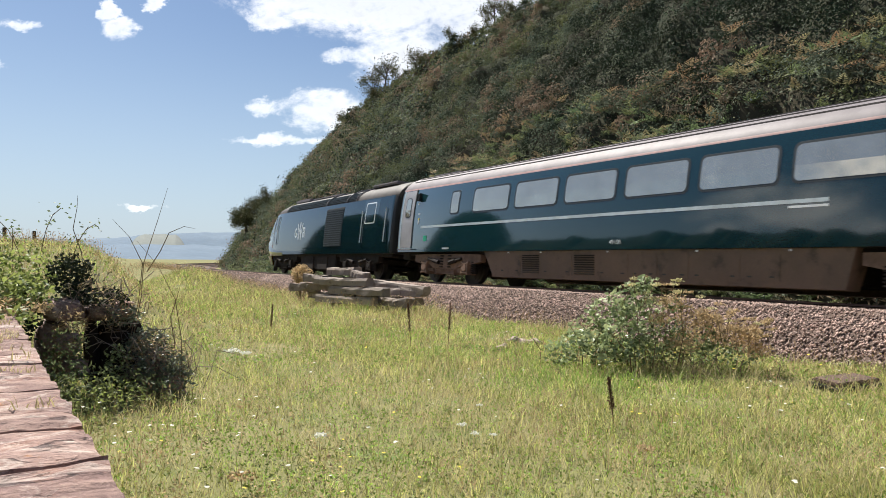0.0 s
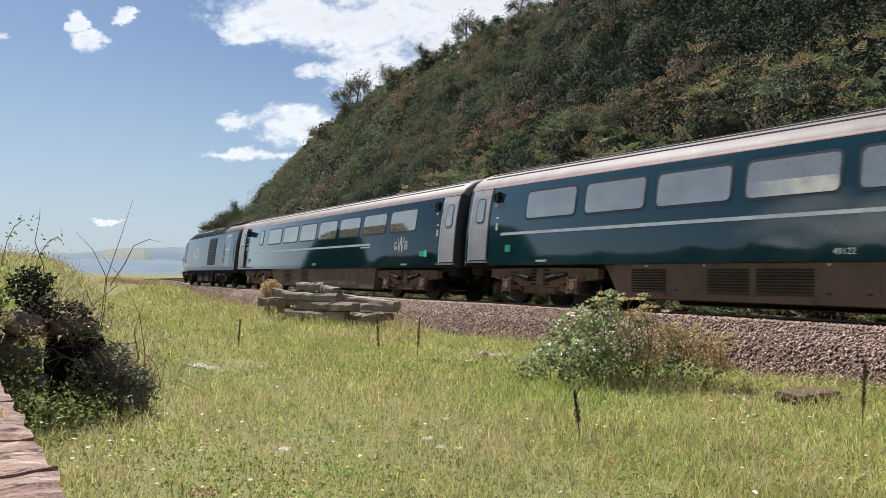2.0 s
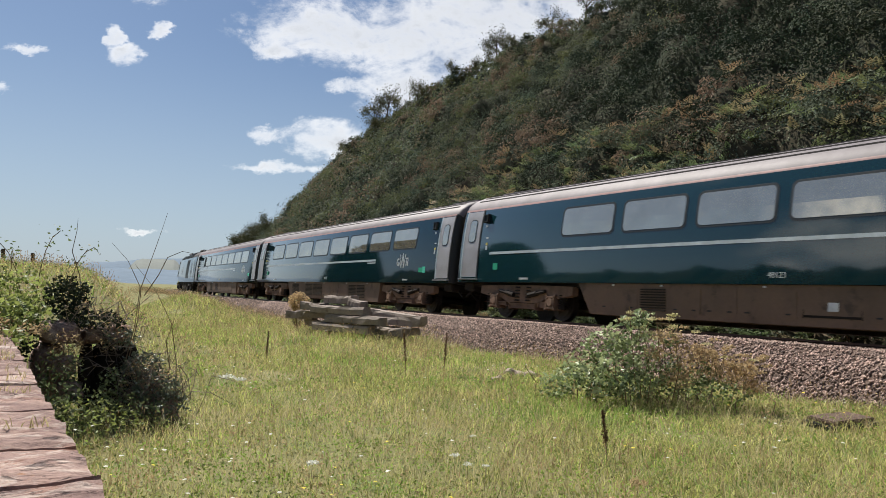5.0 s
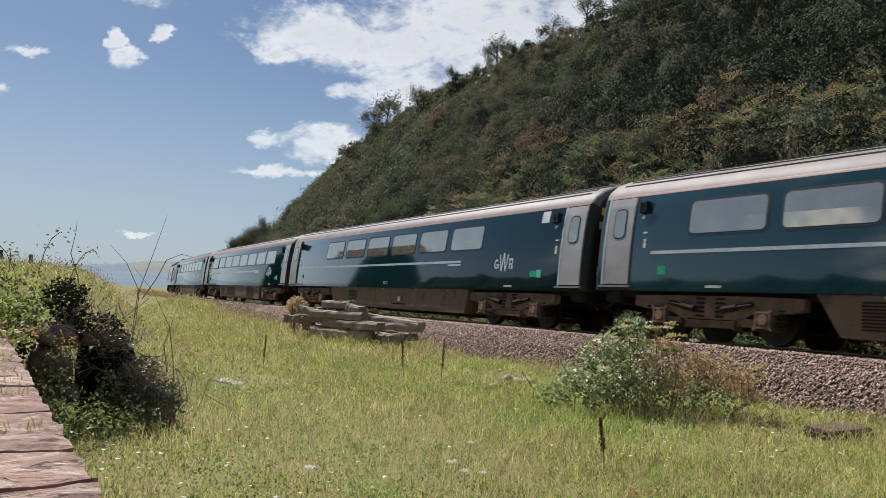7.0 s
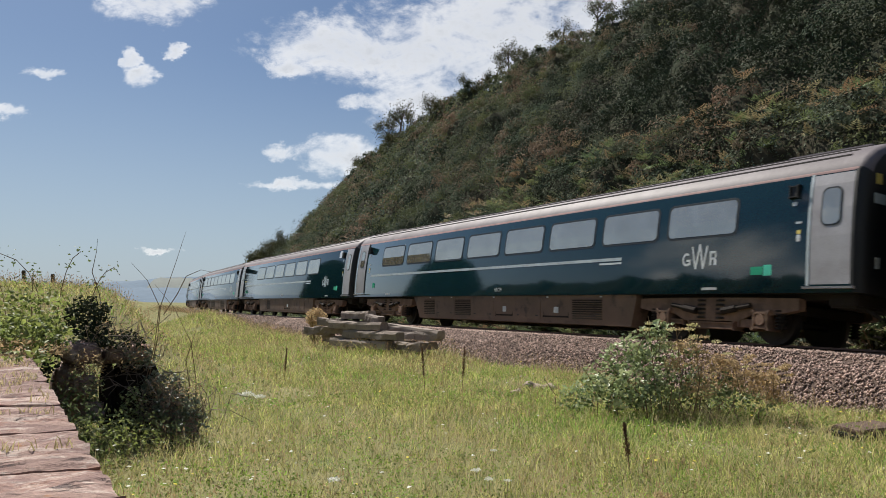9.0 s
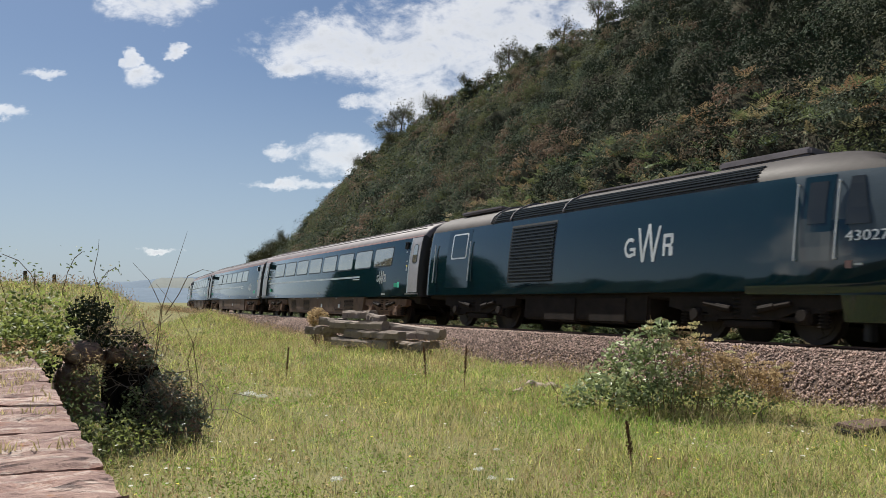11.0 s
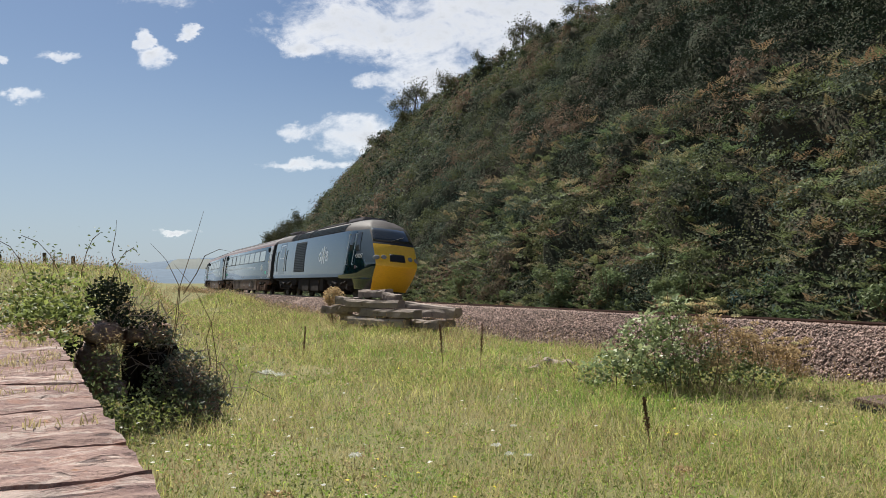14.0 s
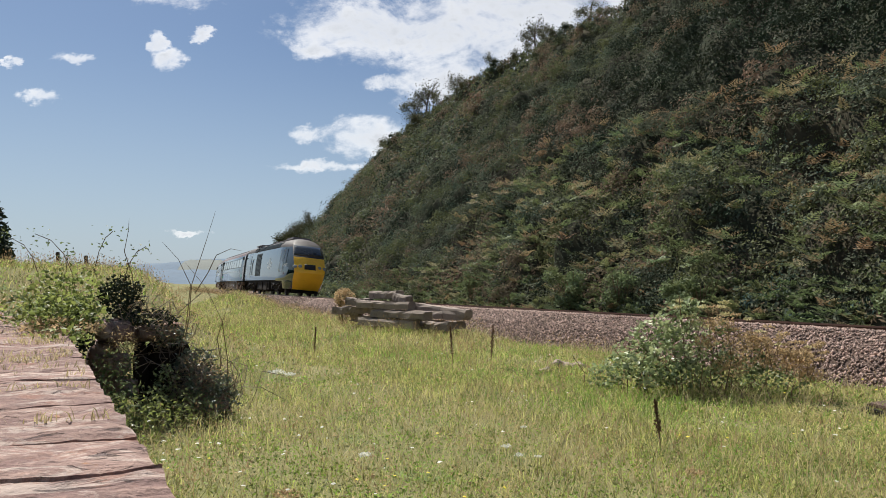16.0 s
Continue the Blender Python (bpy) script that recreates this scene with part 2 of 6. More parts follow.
M["lime_leaf"] = material("yellow_green_leaf", (0.28, 0.31, 0.09), 0.55, second=(0.19, 0.25, 0.075), scale=2, grain=6, bump=0, island=0.8, translucent=0.45, spec=0.3)
M["tan"] = material("dry_seed_head", (0.56, 0.43, 0.26), 0.9, second=(0.44, 0.32, 0.18), scale=4, grain=20, bump=0, island=0.6, translucent=0.4, spec=0.1)
M["twig"] = material("dry_stem", (0.24, 0.16, 0.10), 0.9, second=(0.16, 0.11, 0.065), scale=6, grain=30, bump=0.2, island=0.5)
M["dark_seed"] = material("rust_dark_seed", (0.13, 0.07, 0.042), 0.9, second=(0.17, 0.09, 0.05), scale=8, bump=0.2, island=0.6)
M["petal"] = material("white_petal", (0.85, 0.85, 0.78), 0.7, bump=0, translucent=0.45)
M["gold"] = material("yellow_petal", (0.75, 0.6, 0.05), 0.7, bump=0, translucent=0.2)
M["bark"] = material("grey_bark", (0.09, 0.07, 0.055), 0.95, second=(0.05, 0.04, 0.03), scale=3, grain=20, bump=0.6)
# Distance haze is mixed into the base colours of these two.
M["hazed_field"] = material("hazed_field", (0.165, 0.18, 0.165), 1.0, second=(0.135, 0.16, 0.155), scale=0.006, grain=0.05, bump=0)
M["hazed_wood"] = material("hazed_wood", (0.095, 0.14, 0.195), 1.0, second=(0.13, 0.18, 0.235), scale=0.006, amount=0.6, grain=0.06, bump=0)


# ---- helpers for meshes ----
def part(name, bm, mat, parent=None, label="", smooth=False, sharp=0):
    me = bpy.data.meshes.new(name)
    bm.to_mesh(me)
    bm.free()
    for m in (mat if isinstance(mat, (list, tuple)) else [mat]):
        me.materials.append(m)
    if smooth:
        me.shade_smooth()
    if sharp:
        me.set_sharp_from_angle(angle=radians(sharp))
    ob = new(name, me)
    if parent is not None:
        ob.parent = parent
    if label:
        ob["label"] = label
    return ob


def raw(name, verts, faces, mat, parent=None, label="", smooth=False):
    me = bpy.data.meshes.new(name)
    me.from_pydata([tuple(v) for v in verts], [], [tuple(f) for f in faces])
    for m in (mat if isinstance(mat, (list, tuple)) else [mat]):
        me.materials.append(m)
    if smooth:
        me.shade_smooth()
    ob = new(name, me)
    if parent is not None:
        ob.parent = parent
    if label:
        ob["label"] = label
    return ob


def fast_mesh(name, verts, faces, mat, parent=None):
    """A large mesh from arrays: verts (n, 3) and faces (m, 3) or (m, 4)."""
    me = bpy.data.meshes.new(name)
    verts, faces = np.asarray(verts, np.float32), np.asarray(faces, np.int32)
    k = faces.shape[1]
    me.vertices.add(len(verts))
    me.vertices.foreach_set("co", verts.ravel())
    me.loops.add(faces.size)
    me.loops.foreach_set("vertex_index", faces.ravel())
    me.polygons.add(len(faces))
    me.polygons.foreach_set("loop_start", np.arange(0, faces.size, k, dtype=np.int32))
    me.update(calc_edges=True)
    me.materials.append(mat)
    ob = new(name, me)
    if parent is not None:
        ob.parent = parent
    return ob


def thing(name, m=None, **tags):
    ob = new(name)
    ob.empty_display_size = 0.2
    if m is not None:
        ob.matrix_basis = m
    return tagged(ob, **tags)


def box(bm, x0, x1, y0, y1, z0, z1, bevel=0.0, m=None):
    made = bmesh.ops.create_cube(bm, size=1.0)["verts"]
    for v in made:
        v.co = Vector(((x0 + x1) / 2 + v.co.x * (x1 - x0), (y0 + y1) / 2 + v.co.y * (y1 - y0), (z0 + z1) / 2 + v.co.z * (z1 - z0)))
    if bevel:
        edges = {e for v in made for e in v.link_edges}
        made = bmesh.ops.bevel(bm, geom=list(edges), offset=bevel, segments=2, affect="EDGES")["verts"]
    if m is not None:
        bmesh.ops.transform(bm, matrix=m, verts=list(made))
    return made


def tube(bm, a, b, r0, r1, sides=6):
    a, b = Vector(a), Vector(b)
    q = (b - a).to_track_quat("Z", "Y")
    rings = []
    for p, r in ((a, r0), (b, r1)):
        rings.append([bm.verts.new(p + q @ Vector((r * math.cos(6.2832 * i / sides), r * math.sin(6.2832 * i / sides), 0))) for i in range(sides)])
    for i in range(sides):
        j = (i + 1) % sides
        bm.faces.new((rings[0][i], rings[0][j], rings[1][j], rings[1][i]))
    bm.faces.new(rings[0][::-1])
    bm.faces.new(rings[1])


def disc(bm, x, y, z, r, half, sides=20):
    """A cylinder whose axis runs along x."""
    tube(bm, (x - half, y, z), (x + half, y, z), r, r, sides)


# ---- the line of the railway ----
CANT = 5.12
U0, U1, STEP = -140.0, 300.0, 0.5
_us = np.arange(U0, U1 + STEP, STEP)
_th = 0.5291 - (0.001645 * _us + 3.365e-6 * _us ** 2)
_i0 = int(round(-U0 / STEP))
_dx, _dy = -np.sin(_th), np.cos(_th)
_xs = np.concatenate([[0], np.cumsum((_dx[1:] + _dx[:-1]) * STEP / 2)])
_ys = np.concatenate([[0], np.cumsum((_dy[1:] + _dy[:-1]) * STEP / 2)])
_xs += 4.028 - _xs[_i0]
_ys += 20.870 - _ys[_i0]


def rail_z(u):
    return 0.76 - 0.00176 * u


def along(u, left=0.0, h=0.0, canted=True):
    """A place beside the track: u metres along it, left metres to its left and h above its rails."""
    x, y, t = np.interp(u, _us, _xs), np.interp(u, _us, _ys), np.interp(u, _us, _th)
    if canted:
        c = radians(CANT)
        left, h = left * math.cos(c) - h * math.sin(c), left * math.sin(c) + h * math.cos(c)
    return Vector((x - math.cos(t) * left, y - math.sin(t) * left, rail_z(u) + h))


def heading(u):
    return float(np.interp(u, _us, _th))


def to_track(X, Y):
    """u and left of many points at once."""
    X, Y = np.asarray(X, float), np.asarray(Y, float)
    shape, X, Y = X.shape, X.ravel(), Y.ravel()
    su, sl = np.empty(len(X)), np.empty(len(X))
    tx, ty, tt, tu = _xs[::4], _ys[::4], _th[::4], _us[::4]
    for i in range(0, len(X), 20000):
        d = (X[i:i + 20000, None] - tx) ** 2 + (Y[i:i + 20000, None] - ty) ** 2
        k = d.argmin(1)
        ex, ey, a = X[i:i + 20000] - tx[k], Y[i:i + 20000] - ty[k], tt[k]
        su[i:i + 20000] = tu[k] + ex * -np.sin(a) + ey * np.cos(a)
        sl[i:i + 20000] = -ex * np.cos(a) - ey * np.sin(a)
    return su.reshape(shape), sl.reshape(shape)


def wave(X, Y, size, seed):
    """Smooth noise of about that size, between -1 and 1."""
    r = np.random.RandomState(seed)
    out = 0
    for i in range(6):
        a, p, k = r.uniform(0, 6.28), r.uniform(0, 6.28), r.uniform(0.6, 1.6) * 2 * np.pi / size
        out = out + np.sin((X * np.cos(a) + Y * np.sin(a)) * k + p + 1.3 * np.sin((X * np.sin(a) - Y * np.cos(a)) * k * 0.7 + p))
    return out / 4


def step01(v, a, b):
    t = np.clip((v - a) / (b - a), 0, 1)
    return t * t * (3 - 2 * t)


# ---- ground ----
def ground_z(X, Y):
    u, l = to_track(X, Y)
    z = 0.05 * wave(X, Y, 4.0, 3) + 0.07 * wave(X, Y, 11.0, 4)
    bank = step01(l, 9.8, 12.2) * step01(u, -6.0, 5.0) * (1.85 + 0.12 * wave(X, Y, 7.0, 5)) * (1 - step01(u, 120, 200))
    far = (1 - step01(l, 60, 200)) * (1 - step01(u, 230, 300))
    near = step01(l, 2.0, 3.6)
    z = z + 0.16 * np.exp(-((X + 2.1) ** 2 + (Y - 22.4) ** 2) / 5.0)
    z = z + (0.72 + 0.08 * wave(X, Y, 5.0, 6)) * np.exp(-((l - 4.7) / 1.6) ** 2) * step01(u, 17, 30)
    return np.where(l > 2.0, z * near + bank * far, -0.15)


def build_ground():
    def lines(lo, hi, step, far):
        mid = np.arange(lo, hi + step, step)
        out, v, s = [], 0.0, step
        while v < far:
            s *= 1.35
            v += s
            out.append(v)
        return np.concatenate([lo - np.array(out[::-1]), mid, hi + np.array(out)])
    xs, ys = lines(-45, 30, 0.6, 3600), lines(-20, 130, 0.7, 3600)
    X, Y = np.meshgrid(xs, ys)
    Z = ground_z(X, Y)
    nx, ny = len(xs), len(ys)
    i = (np.arange(ny - 1)[:, None] * nx + np.arange(nx - 1)).ravel()
    ob = fast_mesh("ground", np.stack([X, Y, Z], -1).reshape(-1, 3), np.stack([i, i + 1, i + nx + 1, i + nx], 1), M["soil"])
    ob.data.shade_smooth()
    tagged(ob, "rough green and straw-coloured meadow ground", "ground", kind="structure")


HILL_FOOT, HILL_TOP = -6.2, 24.0


def hill_point(u, w):
    """w: metres up the face of the hill, measured along its slope."""
    slope = radians(51)
    top = HILL_TOP / math.sin(slope)
    rise = np.minimum(w, top) * math.sin(slope) + np.maximum(w - top, 0) * 0.18
    run = np.minimum(w, top) * math.cos(slope) + np.maximum(w - top, 0) * 0.98
    x, y, t = np.interp(u, _us, _xs), np.interp(u, _us, _ys), np.interp(u, _us, _th)
    bump = 0.5 * wave(u, w, 14.0, 21) + 0.75 * wave(u, w, 5.5, 22) + 0.28 * wave(u, w, 2.8, 23)
    bump = bump * step01(w, 0.0, 4.0) + 0.15 * wave(u, w, 1.6, 24)
    left = HILL_FOOT - run + bump * math.sin(slope)
    return np.stack([x - np.cos(t) * left, y - np.sin(t) * left, 0.32 - 0.0017 * u + rise + bump * math.cos(slope)], -1)


def build_hill():
    us = np.concatenate([np.arange(-130, -20, 2.0), np.arange(-20, 90, 0.8), np.arange(90, 290, 1.6)])
    ws = np.concatenate([np.arange(-1.5, 36, 0.7), np.array([37, 39, 42, 47, 55, 70, 100, 150, 220])])
    Ug, Wg = np.meshgrid(us, ws)
    V = hill_point(Ug, Wg).reshape(-1, 3)
    nx, ny = len(us), len(ws)
    i = (np.arange(ny - 1)[:, None] * nx + np.arange(nx - 1)).ravel()
    V[:, 2] -= np.where(Wg.ravel() > 1.5, 0.55, 0.2)
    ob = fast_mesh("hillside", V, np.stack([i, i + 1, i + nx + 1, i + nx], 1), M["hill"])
    ob.data.shade_smooth()
    tagged(ob, "steep hillside covered in dark scrub and bracken", "hillside", kind="structure")


def build_far_hills():
    def ridge(name, dist, az0, az1, el, mat, seed, label, rough=0.035):
        r = np.random.RandomState(seed)
        n = 160
        az = np.radians(np.linspace(az0, az1, n))
        k = np.linspace(0, 1, n)
        h = sum(np.sin(k * f * 6.28 + r.uniform(0, 6.28)) / f for f in (1, 2, 3.3, 7, 13)) * 0.16
        h = h * (0.3 if rough != 0.035 else 1.0) + r.uniform(-0.5, 0.5, n) * rough
        top = dist * np.tan(np.radians(el)) * (0.8 + h) * np.sin(np.clip(k * 4, 0, 1) * np.pi / 2) * np.sin(np.clip((1 - k) * 4, 0, 1) * np.pi / 2) + 1.5
        v, f = [], []
        for j, (d, s) in enumerate(((0.86, -0.02), (0.95, 0.62), (1.0, 1.0), (1.1, 0.6), (1.25, -0.02))):
            v += [(-math.sin(a) * dist * d, math.cos(a) * dist * d, t * s) for a, t in zip(az, top)]
        for j in range(4):
            f += [(j * n + i, j * n + i + 1, (j + 1) * n + i + 1, (j + 1) * n + i) for i in range(n - 1)]
        tagged(raw(name, v, f, mat, smooth=True), label, "hills", kind="structure")
    ridge("backdrop", 2600, -10, 75, 2.25, M["hazed_wood"], 5, "wooded hills far beyond the bay, coloured with blue haze")
    ridge("backdrop", 1700, 18.2, 22.6, 2.0, M["hazed_field"], 8, "pale stubble field on a far rounded hill", 0.0)
    ridge("backdrop", 1400, 0, 34, 1.3, M["hazed_wood"], 11, "wooded shore below the stubble field, coloured with blue haze")


# ---- railway ----
def build_wooded_bank():
    """The dark wooded bank behind the wall, which the sides of the train mirror."""
    r = np.random.RandomState(61)
    d = np.arange(-90, 58, 0.7)
    n = len(d)
    t = 5.1 + 0.3 * np.sin(d * 0.3) + 0.2 * np.sin(d * 1.1) + r.uniform(-0.6, 0.6, n)
    a = radians(31)
    v, f = [], []
    for off, s in ((6.0, -0.3), (6.6, 0.6), (8.0, 1.0), (12.0, 0.9), (20.0, -0.1)):
        v += [(-0.76 - math.sin(a) * q - math.cos(a) * off, 1.9 + math.cos(a) * q - math.sin(a) * off, h * s) for q, h in zip(d, t)]
    for j in range(4):
        f += [(j * n + i, j * n + i + 1, (j + 1) * n + i + 1, (j + 1) * n + i) for i in range(n - 1)]
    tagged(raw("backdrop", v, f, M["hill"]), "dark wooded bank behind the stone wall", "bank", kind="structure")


def build_track():
    us = np.arange(-130, 292, 1.0)
    rows = []
    for u in us:
        e = 0.10 * math.sin(u * 0.9) + 0.08 * math.sin(u * 0.37 + 1)
        a = along(u, 3.25 + e, 0, False)
        rows.append([(a.x, a.y, -0.12), *(along(u, l + (e if l > 1.5 else 0), h) for l, h in
                     ((2.35, -0.48), (1.65, -0.15), (1.3, -0.11), (0.72, -0.17), (-0.72, -0.17), (-1.5, -0.12), (-2.0, -0.17), (-4.9, -0.14), (-5.3, -0.2), (-6.6, -0.4)))])
    v = [p for r in rows for p in r]
    k = len(rows[0])
    f = [(i * k + j, i * k + j + 1, (i + 1) * k + j + 1, (i + 1) * k + j) for i in range(len(rows) - 1) for j in range(k - 1)]
    bed = raw("track_bed", v, f, M["bed"])
    tagged(bed, "raised bed of brown crushed stone under the rails", "ballast", kind="structure")
    # loose stones lying on the shoulder and between the rails
    r = np.random.RandomState(11)
    oct_v = np.array([(1, 0, 0), (-1, 0, 0), (0, 1, 0), (0, -1, 0), (0, 0, 1), (0, 0, -1)], float)
    oct_f = np.array([(0, 2, 4), (2, 1, 4), (1, 3, 4), (3, 0, 4), (2, 0, 5), (1, 2, 5), (3, 1, 5), (0, 3, 5)])
    n = 74000
    u = np.where(r.rand(n) < 0.84, r.uniform(-12, 24, n), r.uniform(24, 100, n))
    l = np.where(r.rand(n) < 0.85, r.uniform(0.9, 3.3, n), r.uniform(-1.3, 0.9, n))
    e = 0.10 * np.sin(u * 0.9) + 0.08 * np.sin(u * 0.37 + 1)
    c = radians(CANT)
    x, y, t = np.interp(u, _us, _xs), np.interp(u, _us, _ys), np.interp(u, _us, _th)
    lh = np.interp(l - e, [-1.5, 0.72, 1.3, 1.65, 2.35], [-0.12, -0.17, -0.11, -0.15, -0.48])
    zc = l * math.sin(c) + lh * math.cos(c) + 0.76 - 0.00176 * u
    zs = np.interp(l - e, [2.35, 3.25 + 0.001], [0.0, 1.0])
    z2 = 2.35 * math.sin(c) - 0.48 * math.cos(c) + 0.76 - 0.00176 * u
    z = np.where(l - e > 2.35, z2 + (-0.12 - z2) * zs, zc)
    lw = l - np.where(l - e > 2.35, -0.48, lh) * math.sin(c) * 0.9
    P = np.stack([x - np.cos(t) * lw, y - np.sin(t) * lw, z + 0.012], -1)
    s = r.uniform(0.016, 0.036, (n, 1, 1)) * np.where(u > 24, 1.4, 1.0)[:, None, None]
    V = oct_v[None] * r.uniform(0.55, 1.25, (n, 6, 3)) * s
    a = r.uniform(0, 6.28, n)
    V = np.stack([V[..., 0] * np.cos(a)[:, None] - V[..., 1] * np.sin(a)[:, None], V[..., 0] * np.sin(a)[:, None] + V[..., 1] * np.cos(a)[:, None], V[..., 2]], -1)
    V = V + P[:, None]
    F = oct_f[None] + (np.arange(n) * 6)[:, None, None]
    tagged(fast_mesh("ballast_stones", V.reshape(-1, 3), F.reshape(-1, 3), M["ballast"]),
           "loose brown crushed stones lying along the railway line", "ballast", kind="stuff")
    # rails of both lines
    prof = [(-0.035, 0.0), (0.035, 0.0), (0.037, -0.035), (0.01, -0.05), (0.01, -0.13), (0.07, -0.155), (-0.07, -0.155), (-0.01, -0.13), (-0.01, -0.05), (-0.037, -0.035)]
    for line, off in ((0, 0.0), (1, -3.4)):
        for side in (0.755, -0.755):
            v, f, k = [], [], len(prof)
            uu = np.arange(-130, 291, 1.5)
            for q in uu:
                v += [along(q, off + side + a, b) for a, b in prof]
            for i in range(len(uu) - 1):
                f += [(i * k + j, i * k + (j + 1) % k, (i + 1) * k + (j + 1) % k, (i + 1) * k + j) for j in range(k)]
            tagged(raw("rail", v, f, M["rail"]), "rust-brown steel rail with a worn head", "rail", "rails of the two lines", "structure")
    bm = bmesh.new()
    for off in (0.0, -3.4):
        for q in np.arange(-40, 130, 0.65):
            m = Matrix.Translation(along(q, off, -0.2)) @ pose(0, 0, 0, 0, CANT, math.degrees(heading(q)))
            box(bm, -1.27, 1.27, -0.12, 0.12, -0.1, 0.05, 0, m)
    tagged(part("track_sleepers", bm, M["concrete"]), "grey concrete sleepers bedded in the crushed stone", "sleepers", kind="stuff")


# ---- train ----
M["mint"] = material("mint_sign", (0.10, 0.72, 0.52), 0.4, bump=0)
M["notice_yellow"] = material("notice_yellow", (0.75, 0.6, 0.15), 0.5, bump=0)
SIDE = [(1.348, 0.97), (1.362, 1.15), (1.372, 1.55), (1.372, 2.0), (1.352, 2.5), (1.31, 2.95), (1.27, 3.17), (1.262, 3.225), (1.16, 3.40), (0.95, 3.58), (0.62, 3.75), (0.3, 3.84), (0.0, 3.87)]
_sz, _sx = [p[1] for p in SIDE], [p[0] for p in SIDE]


def side_x(z):
    return float(np.interp(z, _sz, _sx))


def outline(y0, y1, z0, z1, r, seg=4):
    pts = []
    for cy, cz, a0 in ((y1 - r, z1 - r, 0), (y0 + r, z1 - r, 90), (y0 + r, z0 + r, 180), (y1 - r, z0 + r, 270)):
        pts += [(cy + r * math.cos(radians(a0 + 90 * i / seg)), cz + r * math.sin(radians(a0 + 90 * i / seg))) for i in range(seg + 1)] if r > 0 else [(cy, cz)]
    return pts


def panel(bm, side, pts, proud, thick=0.02):
    """A thin plate that lies on the curved side of the body: pts are (y, z), convex; side -1 or 1."""
    lo, hi = min(z for _, z in pts), max(z for _, z in pts)
    cuts = [z for z in _sz if lo + 0.004 < z < hi - 0.004]
    ring = []
    for (ya, za), (yb, zb) in zip(pts, pts[1:] + pts[:1]):
        ring.append((ya, za))
        for c in sorted((c for c in cuts if min(za, zb) + 1e-4 < c < max(za, zb) - 1e-4), reverse=zb < za):
            ring.append((ya + (yb - ya) * (c - za) / (zb - za), c))
    front = [bm.verts.new((side * (side_x(z) + proud), y, z)) for y, z in ring]
    back = [bm.verts.new((side * (side_x(z) + proud - thick), y, z)) for y, z in ring]
    edges = [lo - 1] + cuts + [hi + 1]
    for c0, c1 in zip(edges, edges[1:]):
        loop = [v for v, (_, z) in zip(front, ring) if c0 - 1e-4 <= z <= c1 + 1e-4]
        if len(loop) > 2:
            bm.faces.new(loop)
    n = len(front)
    for i in range(n):
        bm.faces.new((front[i], back[i], back[(i + 1) % n], front[(i + 1) % n]))


def plate(name, side, y0, y1, z0, z1, r, proud, mat, parent, label="", thick=0.02):
    bm = bmesh.new()
    panel(bm, side, outline(y0, y1, z0, z1, r), proud, thick)
    bmesh.ops.recalc_face_normals(bm, faces=bm.faces)
    return part(name, bm, mat, parent, label)


def shell(bm, ys, prof, zones):
    """Lofts the half profile, mirrored, through sections (y, inset). zones: a material index for each profile segment."""
    rings = []
    full = [(-x, z) for x, z in prof] + [(x, z) for x, z in prof[-2::-1]]
    for y, inset in ys:
        ring = []
        for x, z in full:
            k = max(0.0, 1 - inset / 1.37)
            ring.append(bm.verts.new((x * k, y, z - (inset * 0.6 if z > 3.0 else 0))))
        rings.append(ring)
    n = len(full)
    zz = zones + zones[::-1]
    for a, b in zip(rings, rings[1:]):
        for i in range(n - 1):
            f = bm.faces.new((a[i], a[i + 1], b[i + 1], b[i]))
            f.material_index, f.smooth = zz[i], True
    for ring, flip in ((rings[0], False), (rings[-1], True)):
        f = bm.faces.new(ring if flip else ring[::-1])
        f.material_index = 3
    for a, b in zip(rings, rings[1:]):
        bm.faces.new((a[-1], a[0], b[0], b[-1])).material_index = 3
    bmesh.ops.recalc_face_normals(bm, faces=bm.faces)


